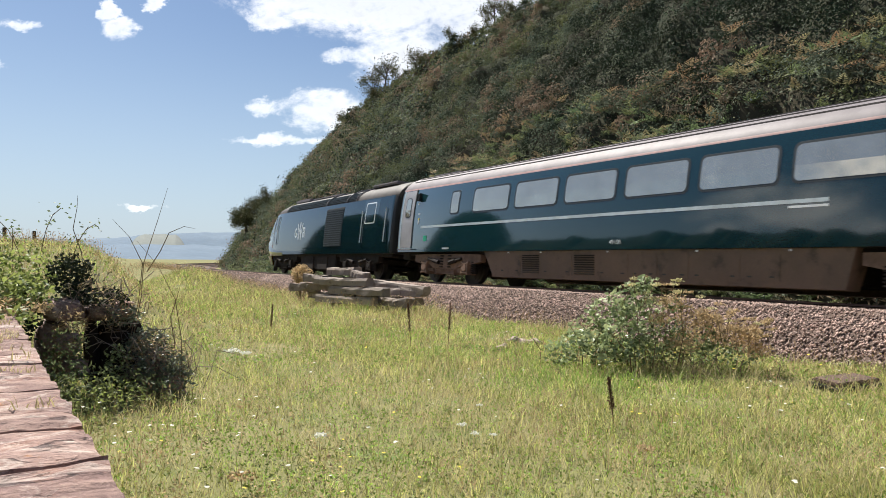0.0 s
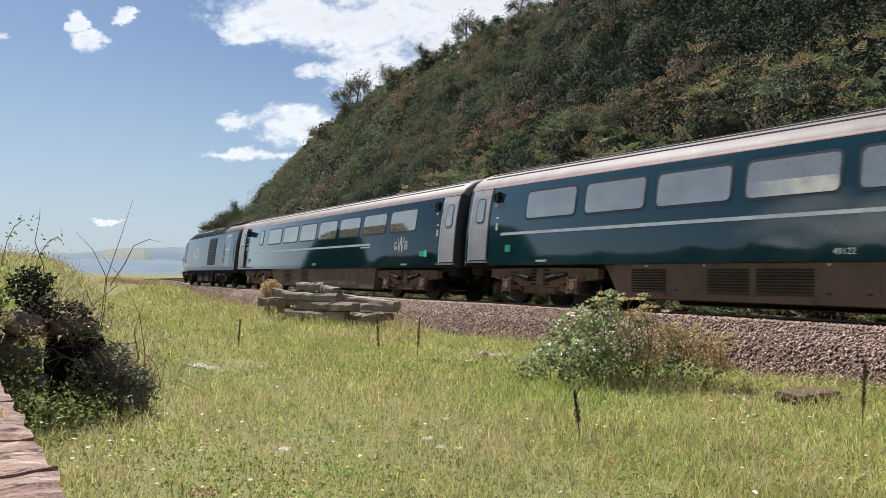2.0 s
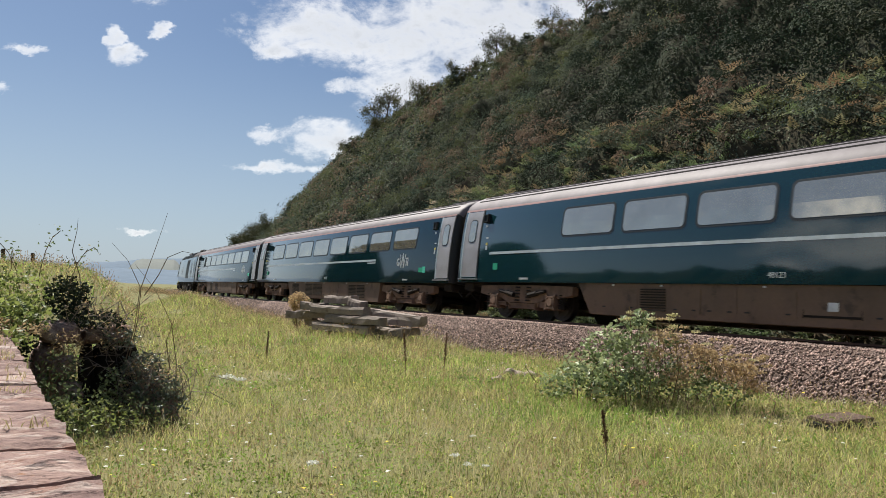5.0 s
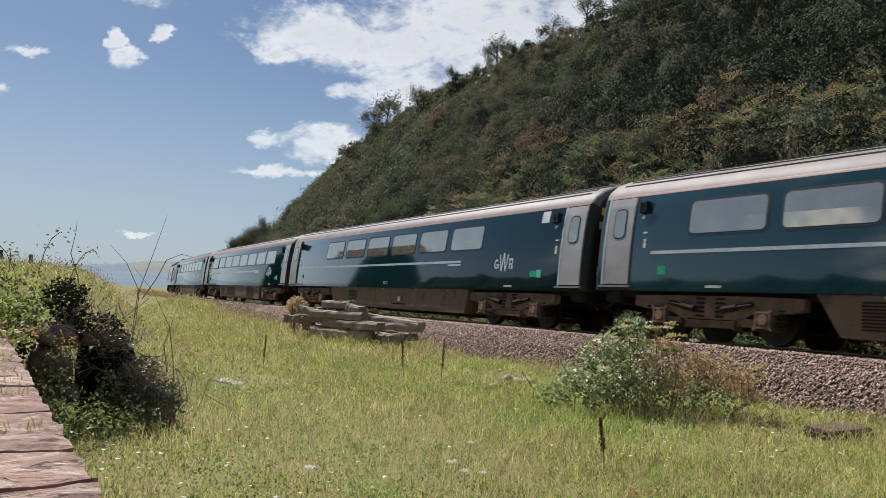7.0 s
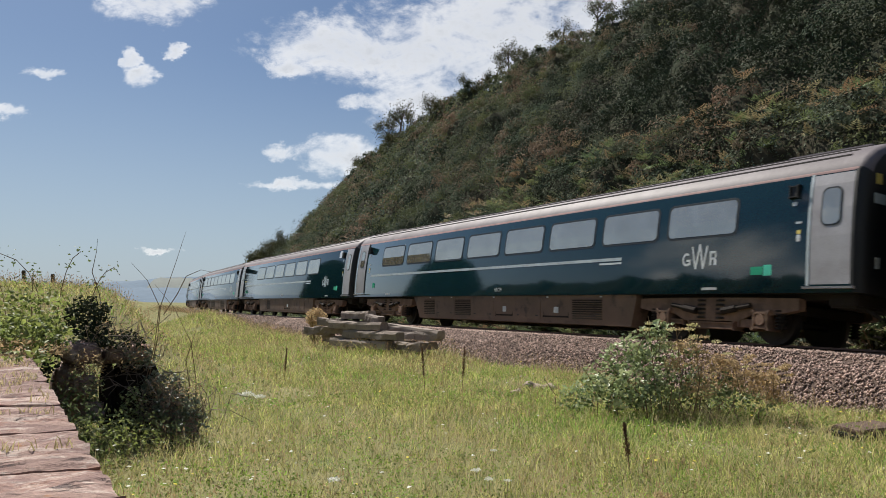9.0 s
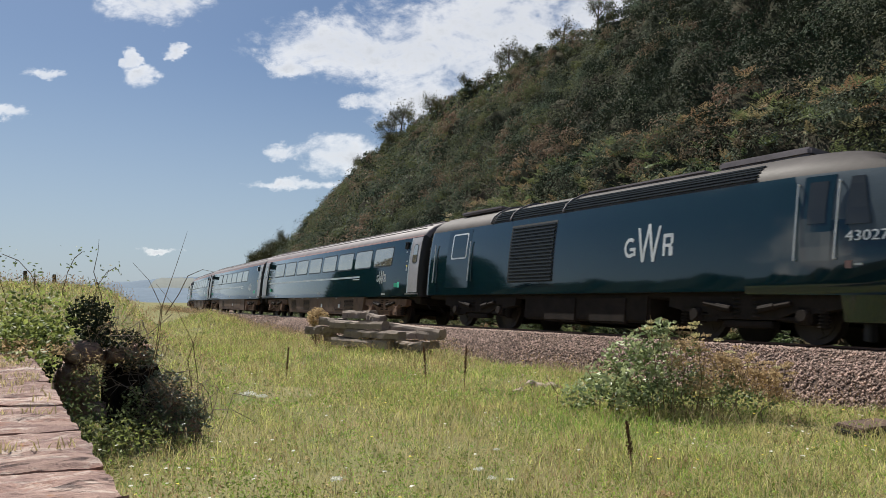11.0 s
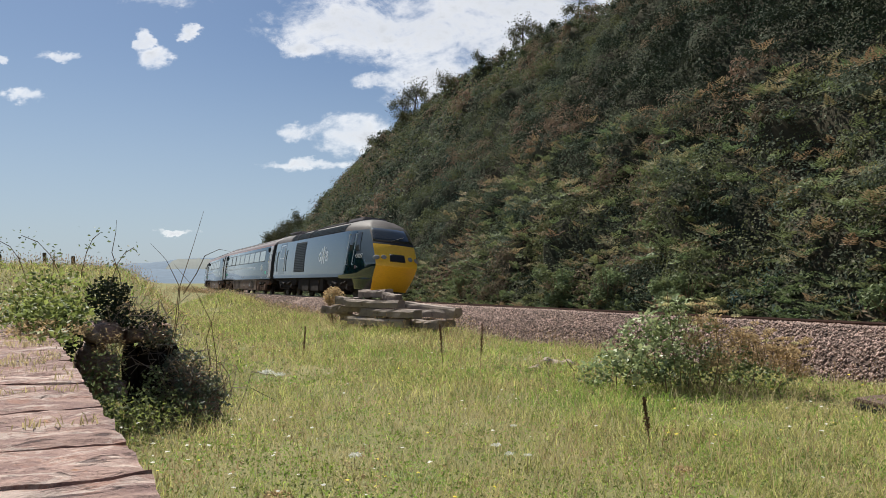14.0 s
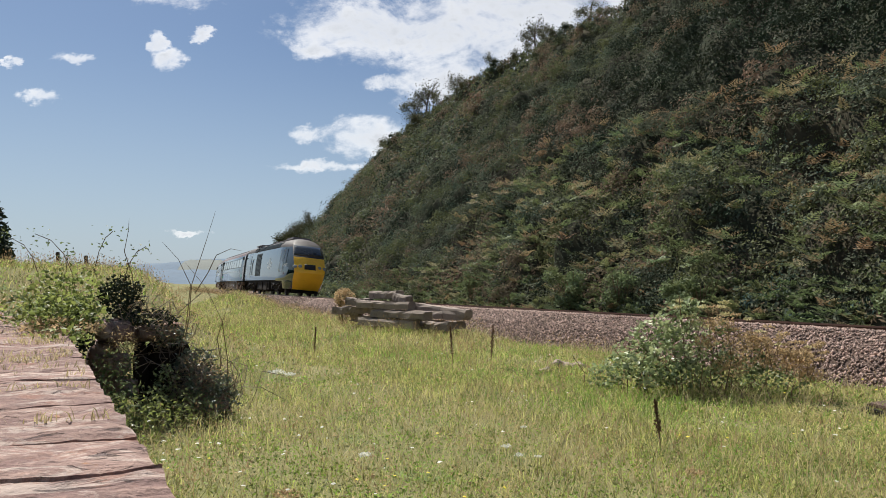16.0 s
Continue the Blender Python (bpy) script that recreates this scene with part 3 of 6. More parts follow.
def emblem(side, y, z, s, parent):
    """A white zigzag between a small ring and a small block."""
    bm = bmesh.new()
    w = 0.026 * s
    for k, (a, b) in enumerate((((-0.26, 0.42), (-0.13, -0.5)), ((-0.13, -0.5), (0.0, 0.5)), ((0.0, 0.5), (0.13, -0.5)), ((0.13, -0.5), (0.26, 0.42)))):
        a, b = (y + a[0] * s * 0.9, z + a[1] * 0.62 * s), (y + b[0] * s * 0.9, z + b[1] * 0.62 * s)
        panel(bm, side, [(a[0] - w, a[1]), (a[0] + w, a[1]), (b[0] + w, b[1]), (b[0] - w, b[1])], 0.006 + 0.001 * k, 0.004)
    for i in range(9):
        t0, t1 = radians(50 + i * 29), radians(50 + (i + 1) * 29)
        c = y - side * 0.42 * s
        q = [(c + side * r * s * math.cos(t) * 0.8, z - 0.06 * s + r * s * math.sin(t)) for r, t in ((0.17, t0), (0.17, t1), (0.11, t1), (0.11, t0))]
        panel(bm, side, q, 0.006, 0.004)
    panel(bm, side, [(c + side * b * s, z - 0.06 * s + d * s) for b, d in ((0.135, 0.0), (0.0, 0.0), (0.0, -0.055), (0.135, -0.055))], 0.006, 0.004)
    panel(bm, side, [(c + side * b * s, z - 0.06 * s + d * s) for b, d in ((0.135, -0.05), (0.085, -0.05), (0.085, -0.14), (0.135, -0.14))], 0.006, 0.004)
    c = y + side * 0.42 * s
    for a, b, d, e in ((-0.10, -0.05, -0.23, 0.12), (-0.05, 0.10, 0.06, 0.12), (0.06, 0.11, -0.04, 0.10), (-0.05, 0.08, -0.09, -0.04), (0.03, 0.11, -0.23, -0.09)):
        panel(bm, side, [(c + side * b * s, z + d * s), (c + side * b * s, z + e * s), (c + side * a * s, z + e * s), (c + side * a * s, z + d * s)], 0.006, 0.004)
    bmesh.ops.recalc_face_normals(bm, faces=bm.faces)
    part("emblem", bm, M["white"], parent, "white zigzag emblem")


def lettering(text, side, y, z, size, parent):
    c = bpy.data.curves.new("lettering", "FONT")
    c.body, c.size, c.align_x, c.align_y, c.extrude, c.resolution_u = text, size, "CENTER", "CENTER", 0.002, 3
    tmp = new("lettering", c)
    me = bpy.data.meshes.new_from_object(tmp.evaluated_get(bpy.context.evaluated_depsgraph_get()))
    bpy.data.objects.remove(tmp)
    for v in me.vertices:
        a, b = v.co.x, v.co.y
        v.co = (side * (side_x(z + b) + 0.006 + v.co.z), y - side * -a * 1.0, z + b)
    me.materials.clear()
    me.materials.append(M["white"])
    ob = new("lettering", me)
    ob.parent = parent
    ob["label"] = "white painted figures"
    return ob


def bogie(parent, y, half_base, r, mat, kind):
    """A four-wheeled bogie: frames, springs, boxes; returns its wheelsets with their places."""
    bg = bpy.data.objects.new("bogie", None)
    scene.collection.objects.link(bg)
    bg.parent, bg.location = parent, (0, y, 0)
    for s in (-1, 1):
        bm = bmesh.new()
        pts = [(-2.1, 0.88), (-2.1, 0.66), (-1.5, 0.55), (-1.05, 0.56), (-0.72, 0.42), (0.72, 0.42), (1.05, 0.56), (1.5, 0.55), (2.1, 0.66), (2.1, 0.88), (1.1, 0.90), (-1.1, 0.90)]
        x0, x1 = s * 1.02, s * 1.22
        a = [bm.verts.new((x0, p, q)) for p, q in pts]
        b = [bm.verts.new((x1, p, q)) for p, q in pts]
        bm.faces.new(a), bm.faces.new(b[::-1])
        for i in range(len(pts)):
            j = (i + 1) % len(pts)
            bm.faces.new((a[i], b[i], b[j], a[j]))
        bmesh.ops.recalc_face_normals(bm, faces=bm.faces)
        part("side_frame", bm, mat, bg)
        for e in (-1, 1):
            bm = bmesh.new()
            box(bm, s * 1.0, s * 1.26, e * half_base - 0.17, e * half_base + 0.17, r - 0.17, r + 0.16, 0.04)
            tube(bm, (s * 1.2, e * half_base, r), (s * 1.31, e * half_base, r), 0.12, 0.11, 12)
            box(bm, s * 1.05, s * 1.2, e * half_base - e * 0.55, e * half_base - e * 0.1, r - 0.12, r - 0.02, 0.03)
            part("axle_box", bm, M["bogie"] if kind == "coach" else M["under"], bg)
            bm = bmesh.new()
            for i in range(6):
                zc = 0.30 + i * 0.065
                tube(bm, (s * 1.13, e * (half_base + 0.36), zc), (s * 1.13, e * (half_base + 0.36), zc + 0.03), 0.115, 0.115, 10)
            tube(bm, (s * 1.13, e * (half_base + 0.36), 0.28), (s * 1.13, e * (half_base + 0.36), 0.72), 0.07, 0.07, 8)
            part("coil_spring", bm, M["under"], bg)
            bm = bmesh.new()
            tube(bm, (s * 1.27, e * 0.35, 0.62), (s * 1.27, e * 1.05, 0.74), 0.05, 0.05, 8)
            tube(bm, (s * 1.27, e * 0.35, 0.62), (s * 1.27, e * 0.7, 0.68), 0.075, 0.075, 8)
            part("damper", bm, M["under"], bg)
        for e in (-0.25, 0.25):
            bm = bmesh.new()
            tube(bm, (s * 1.1, e, 0.44), (s * 1.1, e, 0.92), 0.1, 0.1, 8)
            for i in range(5):
                tube(bm, (s * 1.1, e, 0.46 + i * 0.09), (s * 1.1, e, 0.5 + i * 0.09), 0.17, 0.17, 10)
            part("bolster_spring", bm, M["under"], bg)
        bm = bmesh.new()
        box(bm, s * 0.95, s * 1.2, -0.6, 0.6, 0.26, 0.4, 0.03)
        part("spring_plank", bm, M["bogie"] if kind == "coach" else M["under"], bg)
    bm = bmesh.new()
    box(bm, -1.02, 1.02, -0.35, 0.35, 0.5, 0.86, 0.04)
    box(bm, -1.02, 1.02, 1.75, 1.93, 0.6, 0.78, 0.03)
    box(bm, -1.02, 1.02, -1.93, -1.75, 0.6, 0.78, 0.03)
    part("cross_beam", bm, M["under"], bg)
    sets = []
    for e in (-1, 1):
        bm = bmesh.new()
        for s in (-1, 1):
            disc(bm, s * 0.76, 0, 0, r, 0.065, 28)
            disc(bm, s * 0.69, 0, 0, r + 0.028, 0.014, 28)
            disc(bm, s * 0.835, 0, 0, r * 0.78, 0.012, 20)
            disc(bm, s * 0.85, 0, 0, 0.13, 0.04, 12)
            for k in range(4):
                box(bm, s * 0.84, s * 0.86, -0.02, 0.02, r * 0.4, r * 0.7, 0, pose(0, 0, 0, 90 * k, 0, 0))
        disc(bm, 0, 0, 0, 0.085, 1.1, 12)
        w = part("wheelset", bm, M["wheel"], bg, "dark steel wheels on an axle")
        w.location = (0, e * half_base, r)
        sets.append((w, e * half_base, r))
    return sets


WHEELS = []


def coach(kind):
    """A passenger coach, 22.3 m long; +y is ahead, the origin is on the rails under its middle."""
    co = thing("railway_coach", label={
        0: "dark green railway coach with tinted windows and pale stripe", 1: "dark green railway coach with eight tinted windows",
        2: "dark green railway coach with wheelchair symbol by its door", 3: "dark green railway coach next to the rear power car"}[kind],
        category="railway coach", group="coaches of the train")
    bm = bmesh.new()
    zones = [0, 0, 0, 0, 0, 0, 2, 1, 1, 1, 1, 1]
    shell(bm, [(-11.36, 0.17), (-11.32, 0.07), (-11.26, 0.02), (-11.2, 0.0), (11.2, 0.0), (11.26, 0.02), (11.32, 0.07), (11.36, 0.17)], SIDE, zones)
    for f in bm.faces:
        c = f.calc_center_median()
        if abs(c.y) > 11.22 and f.material_index != 1:
            f.material_index = 3
    part("body", bm, [M["green"], M["roof"], M["red_line"], M["black"]], co, sharp=40)
    for e in (-1, 1):
        bm = bmesh.new()
        for i in range(4):
            k = 0.62 - 0.02 * (i % 2)
            box(bm, -k, k, e * (11.34 + i * 0.038), e * (11.375 + i * 0.038), 1.15, 3.2 - 0.02 * (i % 2), 0.03)
        part("gangway", bm, M["black"], co, "black rubber gangway bellows")
        for xs in (-1, 1):
            for x0, x1, z0, z1, mt, lb in ((0.86, 1.02, 2.93, 3.12, "notice_yellow", "small yellow warning notice"), (0.74, 1.06, 2.58, 2.76, "stripe", "pale data panel"), (0.88, 1.0, 1.42, 1.62, "white", "")):
                bm = bmesh.new()
                box(bm, min(xs * x0, xs * x1), max(xs * x0, xs * x1), min(e * 11.34, e * 11.375), max(e * 11.34, e * 11.375), z0, z1)
                part("notice", bm, M[mt], co, lb)
        bm = bmesh.new()
        tube(bm, (0, e * 11.1, 0.9), (0, e * 11.5, 0.9), 0.13, 0.13, 8)
        box(bm, -1.15, 1.15, min(e * 10.6, e * 11.15), max(e * 10.6, e * 11.15), 0.72, 1.0, 0.04)
        for s in (-1, 1):
            tube(bm, (s * 0.5, e * 11.1, 0.85), (s * 0.3, e * 11.48, 0.45), 0.03, 0.03, 6)
            tube(bm, (s * 0.85, e * 11.0, 0.8), (s * 0.85, e * 11.42, 0.55), 0.035, 0.035, 6)
        part("coupling", bm, M["under"], co, "dark coupling gear and hoses")
        bm = bmesh.new()
        box(bm, -0.3, 0.3, min(e * 9.0, e * 10.8), max(e * 9.0, e * 10.8), 3.80, 3.91, 0.03)
        part("roof_vent", bm, M["roof"], co)
    # ribs along the roof
    bm = bmesh.new()
    for x in (-1.02, -0.8, -0.5, 0.5, 0.8, 1.02):
        z = float(np.interp(-abs(x), [-p[0] for p in SIDE[7:]], [p[1] for p in SIDE[7:]]))
        box(bm, x - 0.015, x + 0.015, -10.9, 10.9, z - 0.02, z + 0.022)
    part("roof_rib", bm, M["cab_roof"], co)
    for s in (-1, 1):
        mirror = 1 if s < 0 else -1
        for i in range(8):
            yc = 11.5 - 3.85 - 2.2 * i
            if (kind == 0 and i == 0) or (kind == 2 and i in (0, 7)):
                if kind == 0:
                    w = plate("window", s, 7.2, 7.75, 2.17, 2.95, 0.1, 0.006, M["frame"], co)
                    plate("pane", s, 7.25, 7.7, 2.22, 2.9, 0.08, 0.010, M["pane"], w)
                continue
            w = plate("window", s, yc - 0.97, yc + 0.97, 2.155, 2.955, 0.14, 0.006, M["frame"], co, "black rubber window gasket")
            plate("pane", s, yc - 0.915, yc + 0.915, 2.205, 2.905, 0.11, 0.010, M["pane"], w, "tinted window glass")
        plate("stripe", s, 11.5 - 16.85, 11.5 - 1.9, 1.785, 1.86, 0, 0.005, M["stripe"], co, "pale painted stripe", 0.004)
        plate("name_bar", s, 11.5 - 16.85, 11.5 - 16.05, 1.70, 1.745, 0, 0.005, M["white"], co, thick=0.004)
        for y0, y1 in ((11.5 - 1.27, 11.5 - 0.46), (11.5 - 22.66, 11.5 - 21.86)):
            d = plate("door", s, y0, y1, 1.12, 3.15, 0.03, 0.004, M["silver"], co, "grey sliding plug door")
            ym = (y0 + y1) / 2
            plate("pane", s, ym - 0.2, ym + 0.2, 2.18, 2.9, 0.13, 0.012, M["frame"], d)
            plate("pane", s, ym - 0.17, ym + 0.17, 2.21, 2.87, 0.11, 0.016, M["pane"], d, "tinted door glass")
            for ye in (y0 - 0.03, y1 + 0.03):
                plate("door_edge", s, ye - 0.028, ye + 0.028, 1.1, 3.18, 0, 0.010, M["black"] if ye < ym else M["stripe"], d)
            bm = bmesh.new()
            box(bm, s * 1.25, s * 1.43, y0 - 0.08, y1 + 0.08, 1.04, 1.075, 0.006)
            part("door_step", bm, M["silver"], co, "pale step edge")
        for yl in (11.5 - 1.58, 11.5 - 21.5):
            bm = bmesh.new()
            box(bm, s * 1.3, s * 1.385, yl - 0.09, yl + 0.09, 2.78, 3.0, 0.02)
            part("door_lamp", bm, M["black"], co)
            plate("notice", s, yl - 0.05, yl + 0.05, 2.62, 2.70, 0.02, 0.006, M["white"], co)
            plate("notice", s, yl - 0.16, yl - 0.08, 1.93, 2.06, 0.02, 0.006, M["white"], co, "pale notice")
            plate("notice", s, yl - 0.16, yl - 0.08, 2.07, 2.15, 0.02, 0.006, M["notice_yellow"], co, "small yellow notice")
            plate("notice", s, yl - 0.17, yl - 0.05, 2.27, 2.31, 0, 0.006, M["white"], co)
        plate("sign", s, 11.5 - 21.06, 11.5 - 20.88, 1.31, 1.52, 0, 0.006, M["mint"], co, "bright mint green sign")
        plate("sign", s, 11.5 - 20.86, 11.5 - 20.58, 1.33, 1.49, 0, 0.006, M["emerald"], co, "emerald green sign")
        plate("sign", s, 11.5 - 2.36, 11.5 - 2.14, 1.33, 1.52, 0, 0.006, M["emerald"], co, "emerald green sign")
        for yl in (11.5 - 19.55, 11.5 - 3.65):
            plate("notice", s, yl - 0.2, yl + 0.2, 1.045, 1.10, 0, 0.006, M["white"], co, "white plate")
        if kind == 2:
            plate("symbol", s, 11.5 - 21.15, 11.5 - 20.82, 2.8, 3.12, 0.02, 0.006, M["white"], co, "white wheelchair symbol plate")
        emblem(s, 11.5 - 19.27, 1.76, 0.86, co)
        # skirt between the bogies
        bm = bmesh.new()
        pts = [(5.65, 0.965), (-5.85, 0.965), (-5.65, 0.22), (5.2, 0.22)]
        a = [bm.verts.new((s * (1.29 if z > 0.5 else 1.22), y, z)) for y, z in pts]
        b = [bm.verts.new((s * 0.8, y, z)) for y, z in pts]
        bm.faces.new(a), bm.faces.new(b[::-1])
        for i in range(4):
            bm.faces.new((a[i], b[i], b[(i + 1) % 4], a[(i + 1) % 4]))
        bmesh.ops.recalc_face_normals(bm, faces=bm.faces)
        sk = part("skirt", bm, M["skirt"], co, "brake-dusted underframe skirt")

        def sx(z):
            return 1.22 + (z - 0.22) / 0.745 * 0.07
        r = random.Random(40 + kind)
        y = 4.9
        while y > -5.3:
            wd = r.choice((0.9, 1.1, 1.3))
            if y - wd < -5.5:
                break
            kindp = r.choice(("flat", "flat", "louvre", "open" if kind > 1 else "flat"))
            bm = bmesh.new()
            if kindp == "louvre":
                for i in range(9):
                    z = 0.36 + i * 0.058
                    box(bm, s * (sx(z) - 0.02), s * (sx(z) + 0.022), y - wd + 0.08, y - 0.08, z, z + 0.026)
                part("louvre", bm, M["under"], sk)
            elif kindp == "open":
                box(bm, s * (sx(0.36) - 0.04), s * (sx(0.36) + 0.006), y - wd + 0.1, y - 0.1, 0.38, 0.8, 0.01)
                part("hatch", bm, M["under"], sk)
                bm = bmesh.new()
                box(bm, s * (sx(0.6) - 0.02), s * (sx(0.6) + 0.012), y - wd * 0.6, y - wd * 0.45, 0.5, 0.66)
                part("notice", bm, M["white"], sk)
            else:
                z0, z1 = 0.33, 0.86
                q = [(y - 0.03, z0), (y - 0.03, z1), (y - wd + 0.03, z1), (y - wd + 0.03, z0)]
                va = [bm.verts.new((s * (sx(zz) + 0.01), yy, zz)) for yy, zz in q]
                vb = [bm.verts.new((s * (sx(zz) - 0.02), yy, zz)) for yy, zz in q]
                bm.faces.new(va), bm.faces.new(vb[::-1])
                for i in range(4):
                    bm.faces.new((va[i], vb[i], vb[(i + 1) % 4], va[(i + 1) % 4]))
                bmesh.ops.recalc_face_normals(bm, faces=bm.faces)
                hp = part("hatch", bm, M["skirt"], sk)
                for yy in (y - 0.2, y - wd + 0.2):
                    bm = bmesh.new()
                    box(bm, s * (sx(0.42) - 0.01), s * (sx(0.42) + 0.02), yy - 0.05, yy + 0.05, 0.40, 0.43)
                    part("catch", bm, M["black"], hp)
            y -= wd
        for yy in (-4.6, -2.4, 0.3, 2.9, 4.4):
            bm = bmesh.new()
            box(bm, s * 1.25, s * 1.305, yy - 0.03, yy + 0.03, 0.905, 0.945)
            part("label", bm, M["white"], sk)
        number = {0: "49108", 1: "48122", 2: "48123", 3: "48124"}.get(kind)
        if number:
            lettering(number, s, 11.5 - 11.5, 1.14, 0.16, co)
    bm = bmesh.new()
    box(bm, -1.2, 1.2, -5.5, 5.3, 0.35, 0.98, 0.05)
    box(bm, -1.1, 1.1, -11.0, 11.0, 0.86, 1.0, 0.02)
    part("underframe", bm, M["under"], co)
    for y in (8.0, -8.0):
        WHEELS.extend(bogie(co, y, 1.3, 0.457, M["bogie"], "coach"))
    return co


def front_y(z):
    return float(np.interp(z, [0.42, 0.8, 1.15, 1.5, 1.62, 2.0, 2.5, 2.62, 3.0, 3.3, 3.5, 3.68, 3.8, 3.87],
                           [8.66, 8.97, 9.21, 9.44, 9.43, 9.22, 8.86, 8.75, 8.37, 8.00, 7.66, 7.24, 6.66, 5.9]))


CAB = [(1.20, 0.42), (1.27, 0.7)] + SIDE
CAB_Y = 5.2


def cab_row(z):
    return float(np.interp(z, [p[1] for p in CAB], [p[0] for p in CAB]))


def nose_edge(z):
    return cab_row(z) * float(np.interp(z, [0.42, 1.5, 2.5, 3.3, 3.87], [0.70, 0.72, 0.74, 0.75, 0.7]))


def nose_front(x, z, proud=0.0):
    e = max(nose_edge(z), 1e-3)
    return Vector((x, front_y(z) - 0.20 * (x / e) ** 2 + proud, z))


def nose_side(s, t, z, proud=0.0):
    """t: 0 at the cab's rear, 1 at the corner of the front."""
    yc = front_y(z) - 0.20
    x = cab_row(z) + (nose_edge(z) - cab_row(z)) * max(0, t - 0.1) ** 2.2 / 0.9 ** 2.2
    y0 = 7.25 if z < 0.9 else CAB_Y
    return Vector((s * (x + proud), y0 + (yc - y0) * t, z))


def power_car(numbered):
    """A diesel power car with its sloping cab at +y, 17.8 m long."""
    pc = thing("power_car", label="dark green diesel power car with yellow sloping nose" if numbered else "dark green diesel power car leading the train",
               category="locomotive", group="power cars of the train")
    bm = bmesh.new()
    shell(bm, [(-8.62, 0.17), (-8.57, 0.07), (-8.45, 0.02), (-8.3, 0.0), (CAB_Y, 0.0)], SIDE, [0, 0, 0, 0, 0, 0, 1, 1, 1, 1, 1, 1])
    for f in bm.faces:
        c = f.calc_center_median()
        if c.y < -8.4 and f.material_index != 1:
            f.material_index = 3
    part("body", bm, [M["loco_green"], M["cab_roof"], M["red_line"], M["black"]], pc, sharp=40)
    # cab
    zs = [0.42, 0.6, 0.8, 0.89, 0.91, 1.0, 1.15, 1.3, 1.5, 1.62, 1.8, 2.0, 2.25, 2.5, 2.56, 2.62, 2.8, 3.0, 3.17, 3.3, 3.4, 3.5, 3.6, 3.68, 3.75, 3.8, 3.84, 3.87]
    ts = np.linspace(0, 1, 15)
    xs = np.linspace(-1, 1, 17)
    bm = bmesh.new()
    grid = []
    for z in zs:
        row = [("s", t, nose_side(-1, t, z)) for t in ts] + [("f", x, nose_front(x * nose_edge(z), z)) for x in xs[1:-1]] + [("s", t, nose_side(1, t, z)) for t in ts[::-1]]
        grid.append([(k, a, bm.verts.new(p)) for k, a, p in row])
    for zi in range(len(zs) - 1):
        zm = (zs[zi] + zs[zi + 1]) / 2
        a, b = grid[zi], grid[zi + 1]
        for i in range(len(a) - 1):
            f = bm.faces.new((a[i][2], a[i + 1][2], b[i + 1][2], b[i][2]))
            front = a[i][0] == "f" or a[i + 1][0] == "f"
            f.smooth = True
            t = a[i][1] if a[i][0] == "s" else 1
            if front:
                f.material_index = 2 if zm < 2.5 else (4 if zm < 3.35 else 3)
            elif zm > 3.2:
                f.material_index = 3
            elif zm > 1.7 and t > (0.36 + 0.62 * max(0, 2.5 - zm)):
                f.material_index = 1
            else:
                f.material_index = 0
    bm.faces.new([g[2] for g in grid[0]][::-1]).material_index = 4
    bmesh.ops.recalc_face_normals(bm, faces=bm.faces)
    part("cab", bm, [M["loco_green"], M["grey_paint"], M["yellow"], M["cab_roof"], M["black"]], pc, "grey and green cab with yellow front", sharp=28)

    def front_plate(name, pts, proud, mat, label="", parent=pc):
        bm = bmesh.new()
        n = 12
        cols = []
        for i in range(n + 1):
            k = i / n
            lo = pts[0][0] + (pts[1][0] - pts[0][0]) * k, pts[0][1]
            hi = pts[3][0] + (pts[2][0] - pts[3][0]) * k, pts[2][1]
            cols.append([bm.verts.new(nose_front(lo[0] + (hi[0] - lo[0]) * j / 4, lo[1] + (hi[1] - lo[1]) * j / 4, proud)) for j in range(5)])
        for a, b in zip(cols, cols[1:]):
            for j in range(4):
                bm.faces.new((a[j], b[j], b[j + 1], a[j + 1])).smooth = True
        ext = bmesh.ops.extrude_face_region(bm, geom=bm.faces[:])
        for v in ext["geom"]:
            if isinstance(v, bmesh.types.BMVert):
                v.co.y -= 0.02
        bmesh.ops.recalc_face_normals(bm, faces=bm.faces)
        return part(name, bm, mat, parent, label)
    ws = front_plate("windscreen", [(-0.96, 2.63), (0.96, 2.63), (0.86, 3.27), (-0.86, 3.27)], 0.012, M["screen"], "wide dark windscreen")
    bm = bmesh.new()
    tube(bm, nose_front(0.15, 2.66, 0.05), nose_front(-0.55, 2.92, 0.05), 0.014, 0.010, 6)
    tube(bm, nose_front(0.19, 2.64, 0.05), nose_front(-0.5, 2.86, 0.05), 0.008, 0.008, 6)
    part("wiper", bm, M["black"], ws)
    front_plate("marker_panel", [(-0.37, 1.72), (0.37, 1.72), (0.35, 2.06), (-0.35, 2.06)], 0.014, M["black"], "dark marker panel")
    for s in (-1, 1):
        for xx, zz, rr in ((0.63, 1.90, 0.115), (0.96, 1.86, 0.125)):
            bm = bmesh.new()
            c = nose_front(s * xx, zz, 0.03)
            mt = Matrix.Translation(c) @ pose(0, 0, 0, -62, 0, -s * (12 if xx < 0.8 else 34))
            mt = mt @ Matrix.Diagonal((1.3 if xx > 0.8 else 1.1, 1, 0.2, 1))
            bmesh.ops.create_uvsphere(bm, u_segments=16, v_segments=8, radius=rr, matrix=mt)
            part("headlight", bm, M["lamp"], pc, "round clear headlamp", True)
        # cab door, side window, handrails
        y0, y1 = 15.25 - 8.9, 16.0 - 8.9

